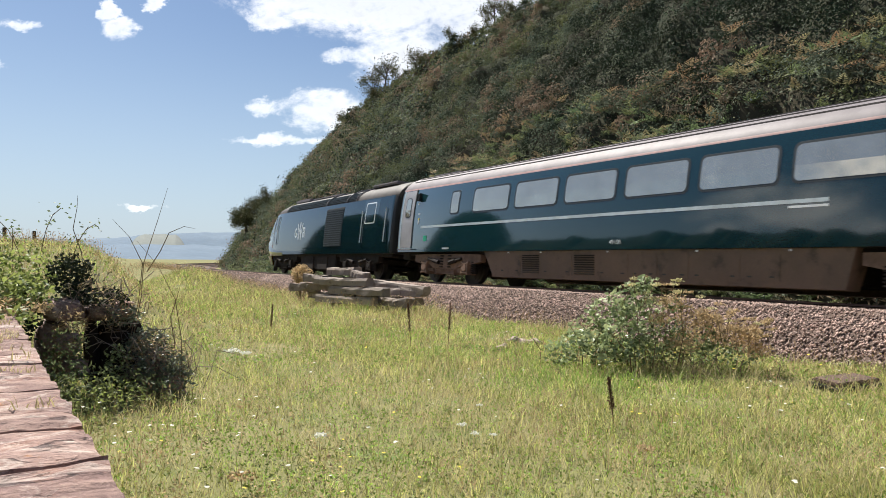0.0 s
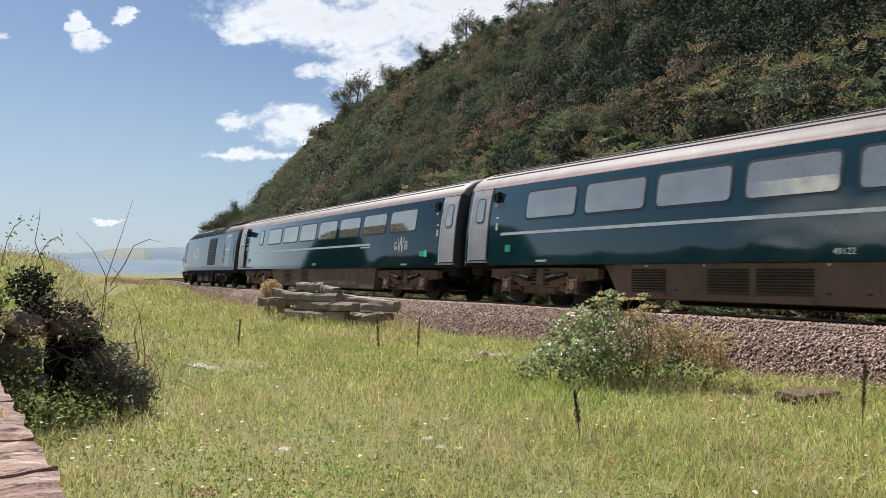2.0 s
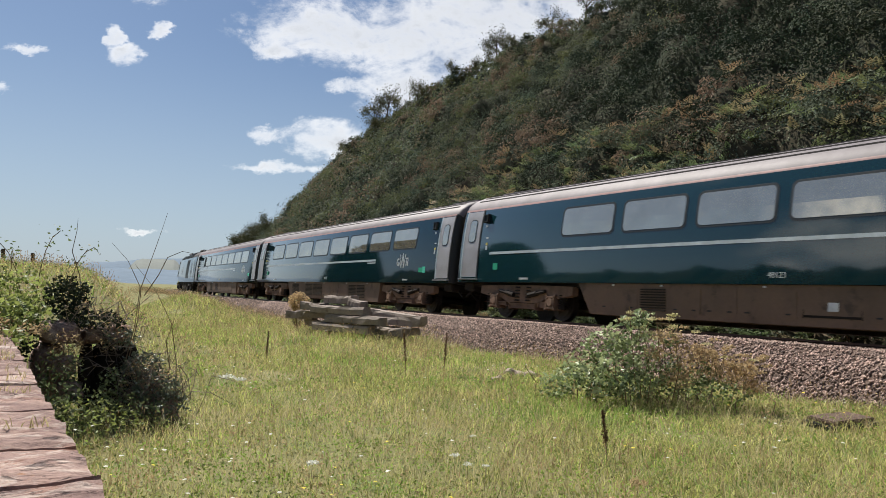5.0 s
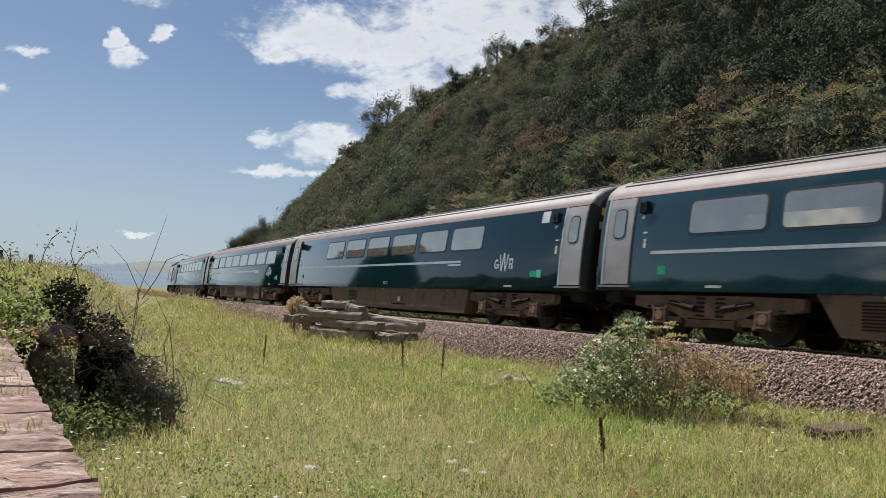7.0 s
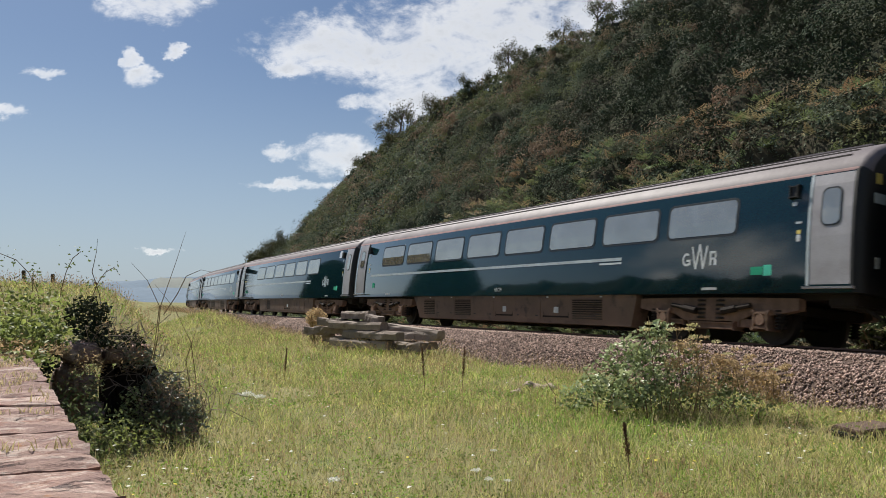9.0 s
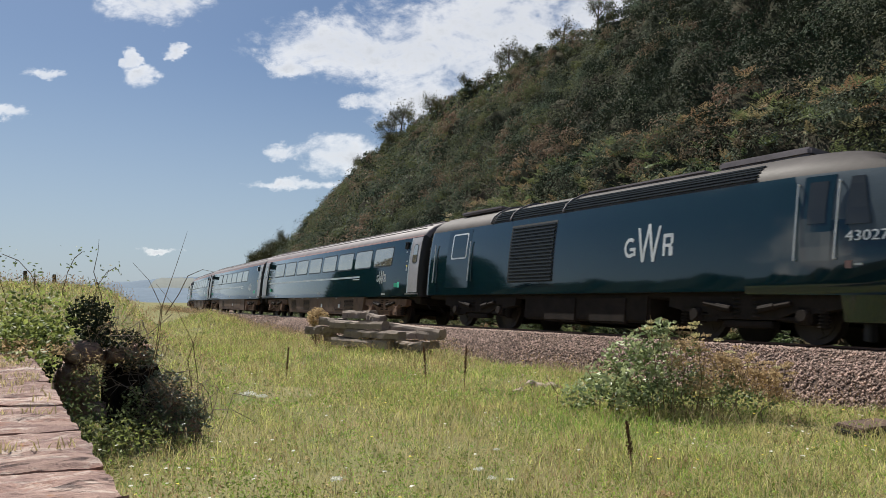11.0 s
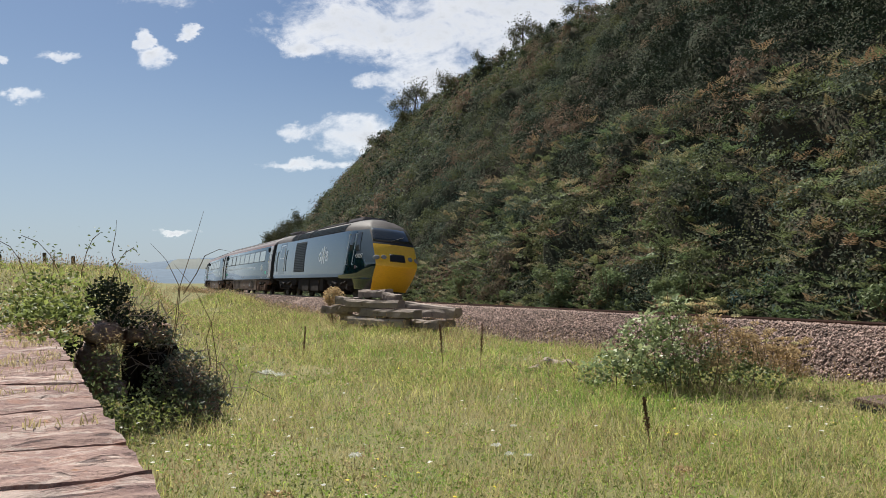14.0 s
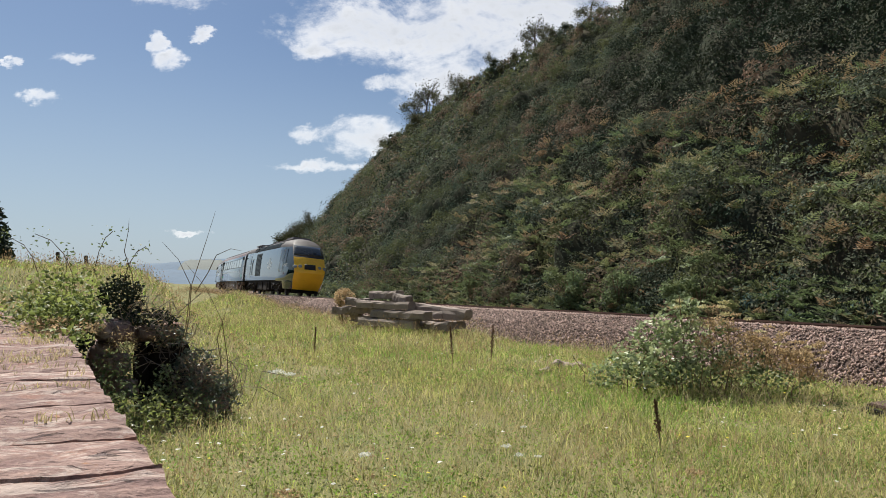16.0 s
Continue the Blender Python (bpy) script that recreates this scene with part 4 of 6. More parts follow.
        def cab_x(y, z):
            t = (y - CAB_Y) / (front_y(z) - 0.20 - CAB_Y)
            return nose_side(1, min(max(t, 0), 1), z).x

        def cab_plate(name, pts, proud, mat, label="", parent=pc):
            """A plate bent to the cab's side; its corners go round from the lower rear one."""
            bm = bmesh.new()
            n = 6
            g = []
            for i in range(n + 1):
                row = []
                for j in range(n + 1):
                    a, c = i / n, j / n
                    y = (pts[0][0] * (1 - a) + pts[1][0] * a) * (1 - c) + (pts[3][0] * (1 - a) + pts[2][0] * a) * c
                    z = (pts[0][1] * (1 - a) + pts[1][1] * a) * (1 - c) + (pts[3][1] * (1 - a) + pts[2][1] * a) * c
                    row.append(bm.verts.new((s * (cab_x(y, z) + proud), y, z)))
                g.append(row)
            for i in range(n):
                for j in range(n):
                    bm.faces.new((g[i][j], g[i + 1][j], g[i + 1][j + 1], g[i][j + 1]))
            ext = bmesh.ops.extrude_face_region(bm, geom=bm.faces[:])
            for v in ext["geom"]:
                if isinstance(v, bmesh.types.BMVert):
                    v.co.x -= s * 0.02
            bmesh.ops.recalc_face_normals(bm, faces=bm.faces)
            return part(name, bm, mat, parent, label)
        door = cab_plate("cab_door", [(y0 + 0.08, 1.5), (y1 - 0.08, 1.5), (y1 - 0.08, 3.12), (y0 + 0.08, 3.12)], 0.012, M["loco_green"], "green cab door")
        cab_plate("pane", [(y0 + 0.2, 2.2), (y1 - 0.2, 2.2), (y1 - 0.2, 3.0), (y0 + 0.2, 3.0)], 0.02, M["dark_glass"], "", door)
        cab_plate("side_window", [(y1 + 0.18, 2.15), (y1 + 0.62, 2.15), (y1 + 0.42, 3.05), (y1 + 0.2, 3.05)], 0.02, M["dark_glass"], "cab side window")
        for yy in (y0 - 0.02, y1 + 0.02):
            bm = bmesh.new()
            tube(bm, (s * (cab_x(yy, 1.52) + 0.06), yy, 1.52), (s * (cab_x(yy, 3.0) + 0.06), yy, 3.0), 0.014, 0.014, 6)
            for zz in (1.54, 2.98):
                tube(bm, (s * (cab_x(yy, zz) - 0.02), yy, zz), (s * (cab_x(yy, zz) + 0.06), yy, zz), 0.018, 0.018, 6)
            part("handrail", bm, M["white"], pc, "white handrail")
        cab_plate("notice", [(y1 + 0.2, 1.36), (y1 + 0.31, 1.36), (y1 + 0.31, 1.5), (y1 + 0.2, 1.5)], 0.01, M["red_line"])
        cab_plate("notice", [(y1 + 0.36, 1.41), (y1 + 0.5, 1.41), (y1 + 0.5, 1.45), (y1 + 0.36, 1.45)], 0.01, M["white"])
        # side grille, guard door, window, emblem
        g = plate("grille", s, 5.55 - 8.9, 7.75 - 8.9, 1.30, 3.0, 0, 0.004, M["black"], pc, "black louvred radiator grille")
        bm = bmesh.new()
        for i in range(17):
            z = 1.34 + i * 0.097
            x = side_x(z)
            box(bm, s * (x - 0.01), s * (x + 0.03), 5.6 - 8.9, 7.7 - 8.9, z, z + 0.04)
        part("slat", bm, M["frame"], g)
        plate("guard_door", s, 1.75 - 8.9, 3.25 - 8.9, 1.2, 3.12, 0.03, 0.004, M["loco_green"], pc)
        w = plate("window", s, 2.05 - 8.9, 3.05 - 8.9, 2.15, 3.0, 0.08, 0.010, M["white"], pc, "white-edged window")
        plate("pane", s, 2.11 - 8.9, 2.99 - 8.9, 2.20, 2.95, 0.06, 0.014, M["loco_green"], w)
        for yy in (0.95, 3.3):
            bm = bmesh.new()
            tube(bm, (s * 1.42, yy - 8.9, 1.4), (s * 1.39, yy - 8.9, 2.7), 0.02, 0.02, 6)
            part("handrail", bm, M["white"], pc, "white handrail")
        emblem(s, 11.35 - 8.9, 2.12, 1.45, pc)
        # roof louvres above the gutter
        bm = bmesh.new()
        for i, z in enumerate((3.24, 3.32, 3.40, 3.47, 3.54)):
            x = float(np.interp(-z, [-p[1] for p in SIDE[::-1]], [p[0] for p in SIDE[::-1]]))
            box(bm, s * (x - 0.03), s * (x + 0.03), 4.4 - 8.9, 14.2 - 8.9, z, z + 0.03)
        part("roof_louvre", bm, M["frame"], pc, "dark roof louvres")
        for yy in (4.3, 5.4, 7.95):
            bm = bmesh.new()
            for (xa, za), (xb, zb) in zip(SIDE[6:-1], SIDE[7:]):
                tube(bm, (s * (xa + 0.03), yy - 8.9, za + 0.02), (s * (xb + 0.03), yy - 8.9, zb + 0.03), 0.03, 0.03, 6)
            part("roof_band", bm, M["roof"], pc, "pale roof joint band")
    for wide, y0, y1, z1 in ((0.6, 12.6, 14.9, 3.95), (0.6, 8.0, 12.2, 3.87), (0.8, 1.5, 4.0, 3.88)):
        bm = bmesh.new()
        box(bm, -wide, wide, y0 - 8.9, y1 - 8.9, 3.76, z1, 0.05)
        part("roof_hatch", bm, M["roof"], pc, "pale raised roof hatch")
    bm = bmesh.new()
    box(bm, -1.2, 1.2, -8.4, 7.2, 0.85, 1.05, 0.03)
    box(bm, -1.22, 1.22, -2.6, 2.4, 0.28, 0.98, 0.05)
    box(bm, -1.26, 1.26, -1.6, -0.2, 0.24, 0.9, 0.05)
    box(bm, -1.26, 1.26, 0.3, 1.7, 0.24, 0.9, 0.05)
    part("underframe", bm, M["under"], pc, "black fuel tanks and equipment boxes")
    bm = bmesh.new()
    box(bm, -0.7, 0.7, 7.6, 7.75, 0.22, 0.44, 0.03)
    box(bm, -1.05, -0.85, 7.5, 7.65, 0.1, 0.44, 0.02)
    box(bm, 0.85, 1.05, 7.5, 7.65, 0.1, 0.44, 0.02)
    part("guard_iron", bm, M["black"], pc)
    for y in (5.15, -5.15):
        WHEELS.extend(bogie(pc, y, 1.3, 0.51, M["under"], "loco"))
    if numbered:
        for s in (-1, 1):
            c = bpy.data.curves.new("number", "FONT")
            c.body, c.size, c.align_x, c.align_y, c.extrude, c.resolution_u = numbered, 0.30, "CENTER", "CENTER", 0.003, 3
            tmp = new("number", c)
            me = bpy.data.meshes.new_from_object(tmp.evaluated_get(bpy.context.evaluated_depsgraph_get()))
            bpy.data.objects.remove(tmp)
            for v in me.vertices:
                y, z = 16.56 - 8.9 + s * v.co.x, 1.93 + v.co.y * 0.9
                t = min(max((y - CAB_Y) / (front_y(z) - 0.20 - CAB_Y), 0), 1)
                v.co = (s * (nose_side(1, t, z).x + 0.012 + v.co.z), y, z)
            me.materials.clear()
            me.materials.append(M["white"])
            ob = new("lettering", me)
            ob.parent, ob["label"] = pc, "white painted figures"
    return pc


build_ground()
build_hill()
build_far_hills()
build_wooded_bank()
build_track()


# ---- plants ----
def leaves(P, length, width, r, up=0.3, fold=0.25):
    """Pointed leaves at the places P (n, 3), folded along the midrib and turned at random: verts (n, 4, 3)."""
    n = len(P)
    d = r.normal(size=(n, 3))
    d[:, 2] = d[:, 2] * 0.6 + up
    d /= np.linalg.norm(d, axis=1)[:, None]
    s = np.cross(d, r.normal(size=(n, 3)))
    s /= np.linalg.norm(s, axis=1)[:, None]
    k = np.cross(d, s)
    L, Wd = (length * r.uniform(0.6, 1.3, n))[:, None], (width * r.uniform(0.7, 1.2, n))[:, None]
    mid = P + d * L * 0.45
    V = np.stack([P, mid + s * Wd / 2 + k * Wd * fold, P + d * L, mid - s * Wd / 2 + k * Wd * fold], 1)
    return V


def leaves_facing(P, N, length, width, r, jitter=0.4):
    """Leaves at the places P that lie about square to the directions N, like shingles on a shrub's skin."""
    n = len(P)
    N = N / np.linalg.norm(N, axis=1)[:, None] + r.normal(0, jitter, (n, 3))
    N /= np.linalg.norm(N, axis=1)[:, None]
    d = np.cross(N, r.normal(size=(n, 3)))
    d /= np.linalg.norm(d, axis=1)[:, None]
    s = np.cross(N, d)
    L, Wd = (length * r.uniform(0.6, 1.3, n))[:, None], (width * r.uniform(0.7, 1.2, n))[:, None]
    mid = P + d * L * 0.45 + N * Wd * 0.2
    return np.stack([P, mid + s * Wd / 2, P + d * L, mid - s * Wd / 2], 1)


def leaf_mesh(name, V, mat, parent=None):
    n = len(V)
    i = (np.arange(n) * 4)[:, None]
    F = np.concatenate([i + np.array([0, 1, 2]), i + np.array([0, 2, 3])], 0)
    return fast_mesh(name, V.reshape(-1, 3), F, mat, parent)


def ball(r, n, centre, radii, shell_=0.5):
    """Random places in an ellipsoid, more of them near its skin."""
    d = r.normal(size=(n, 3))
    d /= np.linalg.norm(d, axis=1)[:, None]
    return np.asarray(centre) + d * (r.uniform(shell_ ** 3, 1, n) ** (1 / 3))[:, None] * np.asarray(radii)


def blades(P, h, w, lean, r):
    """Bent grass blades: verts (n, 5, 3)."""
    n = len(P)
    a = r.uniform(0, 6.2832, n)
    side = np.stack([np.cos(a), np.sin(a), np.zeros(n)], -1) * (w / 2)[:, None]
    b = r.uniform(0, 6.2832, n)
    bend = np.stack([np.cos(b), np.sin(b), np.zeros(n)], -1) * (h * r.uniform(0.3, 1.15, n))[:, None] + lean * h[:, None]
    up = np.zeros((n, 3))
    up[:, 2] = h
    mid = P + up * 0.6 + bend * 0.35
    return np.stack([P - side, P + side, mid + side * 0.8, mid - side * 0.8, P + up * r.uniform(0.75, 1.0, (n, 1)) + bend], 1)


def blade_mesh(name, V, mat):
    i = (np.arange(len(V)) * 5)[:, None]
    F = np.concatenate([i + np.array([0, 1, 2]), i + np.array([0, 2, 3]), i + np.array([3, 2, 4])], 0)
    return fast_mesh(name, V.reshape(-1, 3), F, mat)


WALL_A, WALL_DIR = np.array((-0.76, 1.9)), np.array((-math.sin(radians(31)), math.cos(radians(31))))


def wall_side(X, Y):
    """Metres to the right of the wall's edge, and along it."""
    ex, ey = X - WALL_A[0], Y - WALL_A[1]
    return ex * WALL_DIR[1] - ey * WALL_DIR[0], ex * WALL_DIR[0] + ey * WALL_DIR[1]


def field(r, n, d0, d1, a0, a1, power):
    """Places in the meadow, denser towards the wall where one stands."""
    d = d0 + (d1 - d0) * r.rand(n) ** power
    a = np.radians(r.uniform(a0, a1, n))
    X, Y = d * np.sin(a), d * np.cos(a)
    u, l = to_track(X, Y)
    side, along_ = wall_side(X, Y)
    edge = 2.75 + 0.35 * np.sin(u * 0.8) + 0.3 * np.sin(u * 2.1) + r.uniform(-0.3, 0.3, n)
    ok = (l > edge) & ((side > 0.03) | (along_ > 14))
    X, Y = X[ok], Y[ok]
    return X, Y, ground_z(X, Y), d[ok], u[ok], l[ok]


def build_meadow():
    r = np.random.RandomState(31)
    for name, mat, n, tall, seed, tuft in (("grass", M["blade"], 270000, 0.19, 1, 1.0), ("dry_grass", M["dry_blade"], 95000, 0.27, 2, 0.6), ("fresh_grass", M["fresh_blade"], 85000, 0.22, 3, 1.4)):
        X, Y, Z, d, u, l = field(r, n, 3.2, 52, -36, 40, 1.35)
        patch = wave(X, Y, 2.3, 40 + seed) * 0.45 + wave(X, Y, 0.7, 50 + seed) * 0.35 + wave(X, Y, 6.5, 45 + seed) * 0.45
        keep = patch > (-0.7 + r.uniform(-0.5, 0.5, len(X)) if seed == 1 else 0.0 + r.uniform(-0.5, 0.5, len(X)))
        if seed == 2:
            keep |= (l > 9.4) & (r.rand(len(X)) < 0.7)
        keep &= (l < 9.4) | (r.rand(len(X)) < (0.8 if seed == 2 else 0.35 if seed == 1 else 0.12))
        X, Y, Z, d, patch, l = X[keep], Y[keep], Z[keep], d[keep], patch[keep], l[keep]
        h = tall * np.maximum(0.8 + 0.65 * patch, 0.25) * r.uniform(0.45, 1.35, len(X))
        h = h * (1 + 0.7 * step01(l, 3.0, 3.8) * (1 - step01(l, 5.0, 6.5)) * step01(d, 16, 24))
        w = (0.0026 + 0.00060 * d) * (0.7 if seed == 2 else 1.0) * r.uniform(0.7, 1.3, len(X))
        lean = np.stack([0.35 * wave(X, Y, 1.1, 60 + seed), 0.35 * wave(X, Y, 1.3, 70 + seed), np.zeros(len(X))], -1)
        tagged(blade_mesh(name, blades(np.stack([X, Y, Z - 0.02], -1), np.maximum(h, 0.05), w, lean, r), mat),
               {"grass": "long green meadow grass", "dry_grass": "straw-coloured dry grass stalks", "fresh_grass": "bright fresh grass tufts"}[name], "grass", kind="stuff")
    # low broad-leaved weeds between the blades
    for mat, lab, seed in ((M["fresh_blade"], "low green clover and plantain leaves", 7), (M["lime_leaf"], "yellow-green weed leaves in the grass", 8), (M["tan"], "withered brown leaf litter in the grass", 9)):
        out = []
        for n, d0, d1, size in ((50000, 3.2, 13, 0.032), (30000, 11, 34, 0.058)):
            X, Y, Z, d, u, l = field(r, n, d0, d1, -36, 40, 1.1)
            keep = wave(X, Y, 1.6, 30 + seed) * 0.7 + wave(X, Y, 0.5, 35 + seed) * 0.5 + r.normal(0, 0.25, len(X)) > (0.15 if seed < 9 else 0.5)
            P = np.stack([X, Y, Z + r.uniform(0.02, 0.15, len(X))], -1)[keep]
            out.append(leaves(P, size, size * 0.5, r, 0.4))
        tagged(leaf_mesh("weeds", np.concatenate(out), mat), lab, "weeds", kind="stuff")
    # seed heads on thin stalks
    X, Y, Z, d, u, l = field(r, 11000, 5.0, 30, -36, 40, 0.8)
    keep = wave(X, Y, 5.0, 66) * 0.7 + wave(X, Y, 1.5, 67) * 0.5 + step01(d, 10, 18) * 0.5 > 0.25
    X, Y, Z, d = X[keep], Y[keep], Z[keep], d[keep]
    n = len(X)
    h = r.uniform(0.20, 0.40, n)
    P = np.stack([X, Y, Z], -1)
    tip = P + np.stack([r.normal(0, 0.06, n), r.normal(0, 0.06, n), h], -1)
    w = 0.0012 + 0.00015 * d
    side = np.stack([w, np.zeros(n), np.zeros(n)], -1)
    head = 0.015 + 0.012 * r.rand(n)
    wide = np.stack([0.003 + 0.0003 * d, np.zeros(n), np.zeros(n)], -1)
    hu = np.stack([np.zeros(n), np.zeros(n), head], -1)
    V = np.stack([P - side, P + side, tip, tip - hu * 0.3, tip + wide + hu * 0.4, tip + hu * 1.6, tip - wide + hu * 0.4], 1).reshape(-1, 3)
    i = (np.arange(n) * 7)[:, None]
    F = np.concatenate([i + np.array([0, 1, 2]), i + np.array([3, 4, 5]), i + np.array([3, 5, 6])], 0)
    tagged(fast_mesh("seed_heads", V, F, M["seed"]), "thin brown seed heads of meadow grass", "grass", kind="stuff")
    # small flowers
    for name, mat, n, lab in (("white_flowers", M["petal"], 620, "small white flower heads in the grass"), ("yellow_flowers", M["gold"], 320, "small yellow flowers in the grass")):
        X, Y, Z, d, u, l = field(r, n, 4, 22, -36, 40, 1.0)
        keep = wave(X, Y, 3.0, 80 + n) > -0.1
        X, Y, Z = X[keep], Y[keep], Z[keep]
        vs, fs = [], []
        for x, y, z in zip(X, Y, Z):
            s, zz = r.uniform(0.008, 0.022), z + r.uniform(0.2, 0.36)
            k = len(vs)
            vs.append((x, y, zz + s * 0.3))
            vs += [(x + s * math.cos(q * 1.047) * r.uniform(0.7, 1.1), y + s * math.sin(q * 1.047), zz + r.uniform(-0.3, 0.3) * s) for q in range(6)]
            fs += [(k, k + 1 + q, k + 1 + (q + 1) % 6) for q in range(6)]
        tagged(fast_mesh(name, vs, fs, mat), lab, "flowers", kind="stuff")


def build_scrub():
    r = np.random.RandomState(77)

    def spots(n, u0, u1, w0=0.0, w1=33.0):
        u, w = r.uniform(u0, u1, n), r.uniform(w0, w1, n)
        return u, w, hill_point(u, w)
    kinds = {"green": [], "bracken": [], "dark": [], "olive": []}

    def face(u):
        """The direction in which the hillside faces."""
        t = np.interp(u, _us, _th)
        return -np.cos(t) * 0.78, -np.sin(t) * 0.78, np.full(len(u), 0.63)

    def species(u, w, loose=0.25):
        """Which plant grows where: 0 green scrub, 1 bracken, 2 ivy and dark trees (also the upper slope's shade), 3
        gorse.
        """
        tan = wave(u, w, 12.0, 91) * 0.7 + wave(u, w, 3.0, 92) * 0.4 + r.normal(0, loose * 0.6, len(u))
        dk = wave(u, w, 5.0, 93) * 0.7 + wave(u, w, 11.0, 94) * 0.6 + r.normal(0, loose, len(u))
        # Extra dark leaves on the near upper slope paint its shade into the colour.
        dk = dk + 1.3 * step01(w, 8, 17) * (1 - step01(u, 14, 34)) - 0.35 * (1 - step01(w, 3, 9))
        high = step01(w, 14, 26) * step01(u, 22, 40)
        return np.where(tan > 0.50 - 0.12 * high + 0.35 * step01(w, 10, 18) * (1 - step01(u, 14, 30)), 1, np.where(dk > 0.45, 2, np.where(dk < -0.35 + 0.35 * high, 3, 0)))
    for n, u0, u1, k, size in ((24000, -16, 45, 8, 0.15), (12000, 45, 170, 7, 0.28), (1800, -70, -16, 6, 0.5), (1500, 170, 280, 6, 0.6)):
        u, w, P = spots(n, u0, u1)
        q = species(u, w)
        puff = (0.35 + 0.3 * r.rand(n)) * (1 + 0.5 * (size > 0.2))
        for j, nm in enumerate(("green", "bracken", "dark", "olive")):
            sel = q == j
            c = np.repeat(P[sel], k, 0)
            s = np.repeat(puff[sel], k)
            off = r.normal(size=(len(c), 3)) * 0.42 * s[:, None]
            off[:, 2] = np.abs(off[:, 2]) * 0.9
            long = size * (1.5 if nm == "bracken" else 1.0)
            kinds[nm].append(leaves_facing(c + off, off + np.stack([*face(np.repeat(u[sel], k))], -1) * 0.5 * s[:, None], long, long * (0.40 if nm == "bracken" else 0.65), r, 0.5))
    # rounded shrubs that stand out from the slope, with dark gaps between them
    for n, u0, u1, k, lo, hi, size in ((1500, -16, 48, 120, 0.45, 1.35, 0.135), (800, 48, 130, 70, 0.7, 1.9, 0.24), (260, 130, 230, 40, 0.9, 2.2, 0.4)):
        u, w, P = spots(n, u0, u1, 0.3, 33)
        q = species(u, w, 0.5)
        rad = (lo + (hi - lo) * r.rand(n) ** 1.7) * (1 - 0.55 * step01(w, 22, 28))
        for j, nm in enumerate(("green", "bracken", "dark", "olive")):
            sel = q == j
            d = r.normal(size=(sel.sum() * k, 3))
            d /= np.linalg.norm(d, axis=1)[:, None]
            d[:, 2] = np.abs(d[:, 2]) * 1.15 - 0.1
            R = np.repeat(rad[sel], k)[:, None]
            wob = 1 + 0.18 * np.sin(d[:, :1] * 5 + R * 40) * np.sin(d[:, 1:2] * 6 + R * 23)
            long = size * (1.5 if nm == "bracken" else 1.0)
            kinds[nm].append(leaves_facing(np.repeat(P[sel], k, 0) + d * R * wob * r.uniform(0.82, 1.0, (len(d), 1)), d + 0.15 * np.sin(d * 7 + R * 30), long, long * (0.40 if nm == "bracken" else 0.66), r, 0.33))
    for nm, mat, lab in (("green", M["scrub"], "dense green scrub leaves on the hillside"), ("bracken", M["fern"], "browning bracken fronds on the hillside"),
                         ("dark", M["dark_leaf"], "dark ivy and bramble leaves, also massed as shade on the upper hillside"), ("olive", M["olive_leaf"], "olive green gorse and scrub on the hillside")):
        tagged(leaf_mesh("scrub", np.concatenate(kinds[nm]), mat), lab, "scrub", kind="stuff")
    # fern fronds along the hill's foot and over its near face
    for mat, lab, beds in ((M["fern_green"], "green fern fronds along the foot of the hillside", ((620, -14, 40, -0.6, 2.2, 0.6), (380, -14, 28, 2, 12, 0.75), (200, 40, 90, -0.6, 2, 0.8))),
                           (M["fern_pale"], "pale and browned fern fronds over the hillside", ((130, -14, 40, -0.4, 2.2, 0.65), (330, -14, 30, 2, 13, 0.8)))):
        out = []
        for n, u0, u1, w0, w1, size in beds:
            u, w, P = spots(n, u0, u1, w0, w1)
            P = P + np.array([0, 0, 0.35]) * (w > 2)[:, None]
            for k in range(5):
                a = r.uniform(0, 6.28, n)
                d = np.stack([np.cos(a), np.sin(a), r.uniform(0.4, 0.9, n)], -1)
                for s in range(7):
                    f = (s + 1) / 7
                    q = P + d * size * f * np.array([1, 1, 1 - 0.45 * f])
                    side = np.stack([-np.sin(a), np.cos(a), np.full(n, -0.2)], -1)
                    for e in (-1, 1):
                        L = size * 0.34 * (1.05 - f)
                        tip = q + side * e * L + d * L * 0.4
                        out.append(np.stack([q, q * 0.5 + tip * 0.5 + d * 0.03, tip, q * 0.5 + tip * 0.5 - d * 0.03], 1))
        tagged(leaf_mesh("ferns", np.concatenate(out), mat), lab, "ferns", kind="stuff")


def build_bank_weeds():
    r = np.random.RandomState(88)
    for name, mat, n, size, lab in (("bank_weeds", M["olive_leaf"], 3000, 0.04, "low olive weeds over the grassy bank"), ("dry_weeds", M["seed"], 2500, 0.04, "brown dead weeds over the grassy bank")):
        d, a = r.uniform(9, 45, n) , np.radians(r.uniform(-36, -17, n))
        X, Y = d * np.sin(a), d * np.cos(a)
        u, l = to_track(X, Y)
        side, al = wall_side(X, Y)
        ok = (l > 9.6 + r.uniform(-0.8, 1.5, n)) & ((side > 0) | (al > 12)) & (wave(X, Y, 2.0, 89 + len(name)) > -0.35)
        X, Y, d = X[ok], Y[ok], d[ok]
        P = np.stack([X, Y, ground_z(X, Y) + r.uniform(0.0, 0.28, len(X))], -1)
        tagged(leaf_mesh(name, leaves(P, size * (0.7 + 0.05 * d), size * 0.45 * (0.7 + 0.05 * d), r, 0.5), mat), lab, "weeds", kind="stuff")


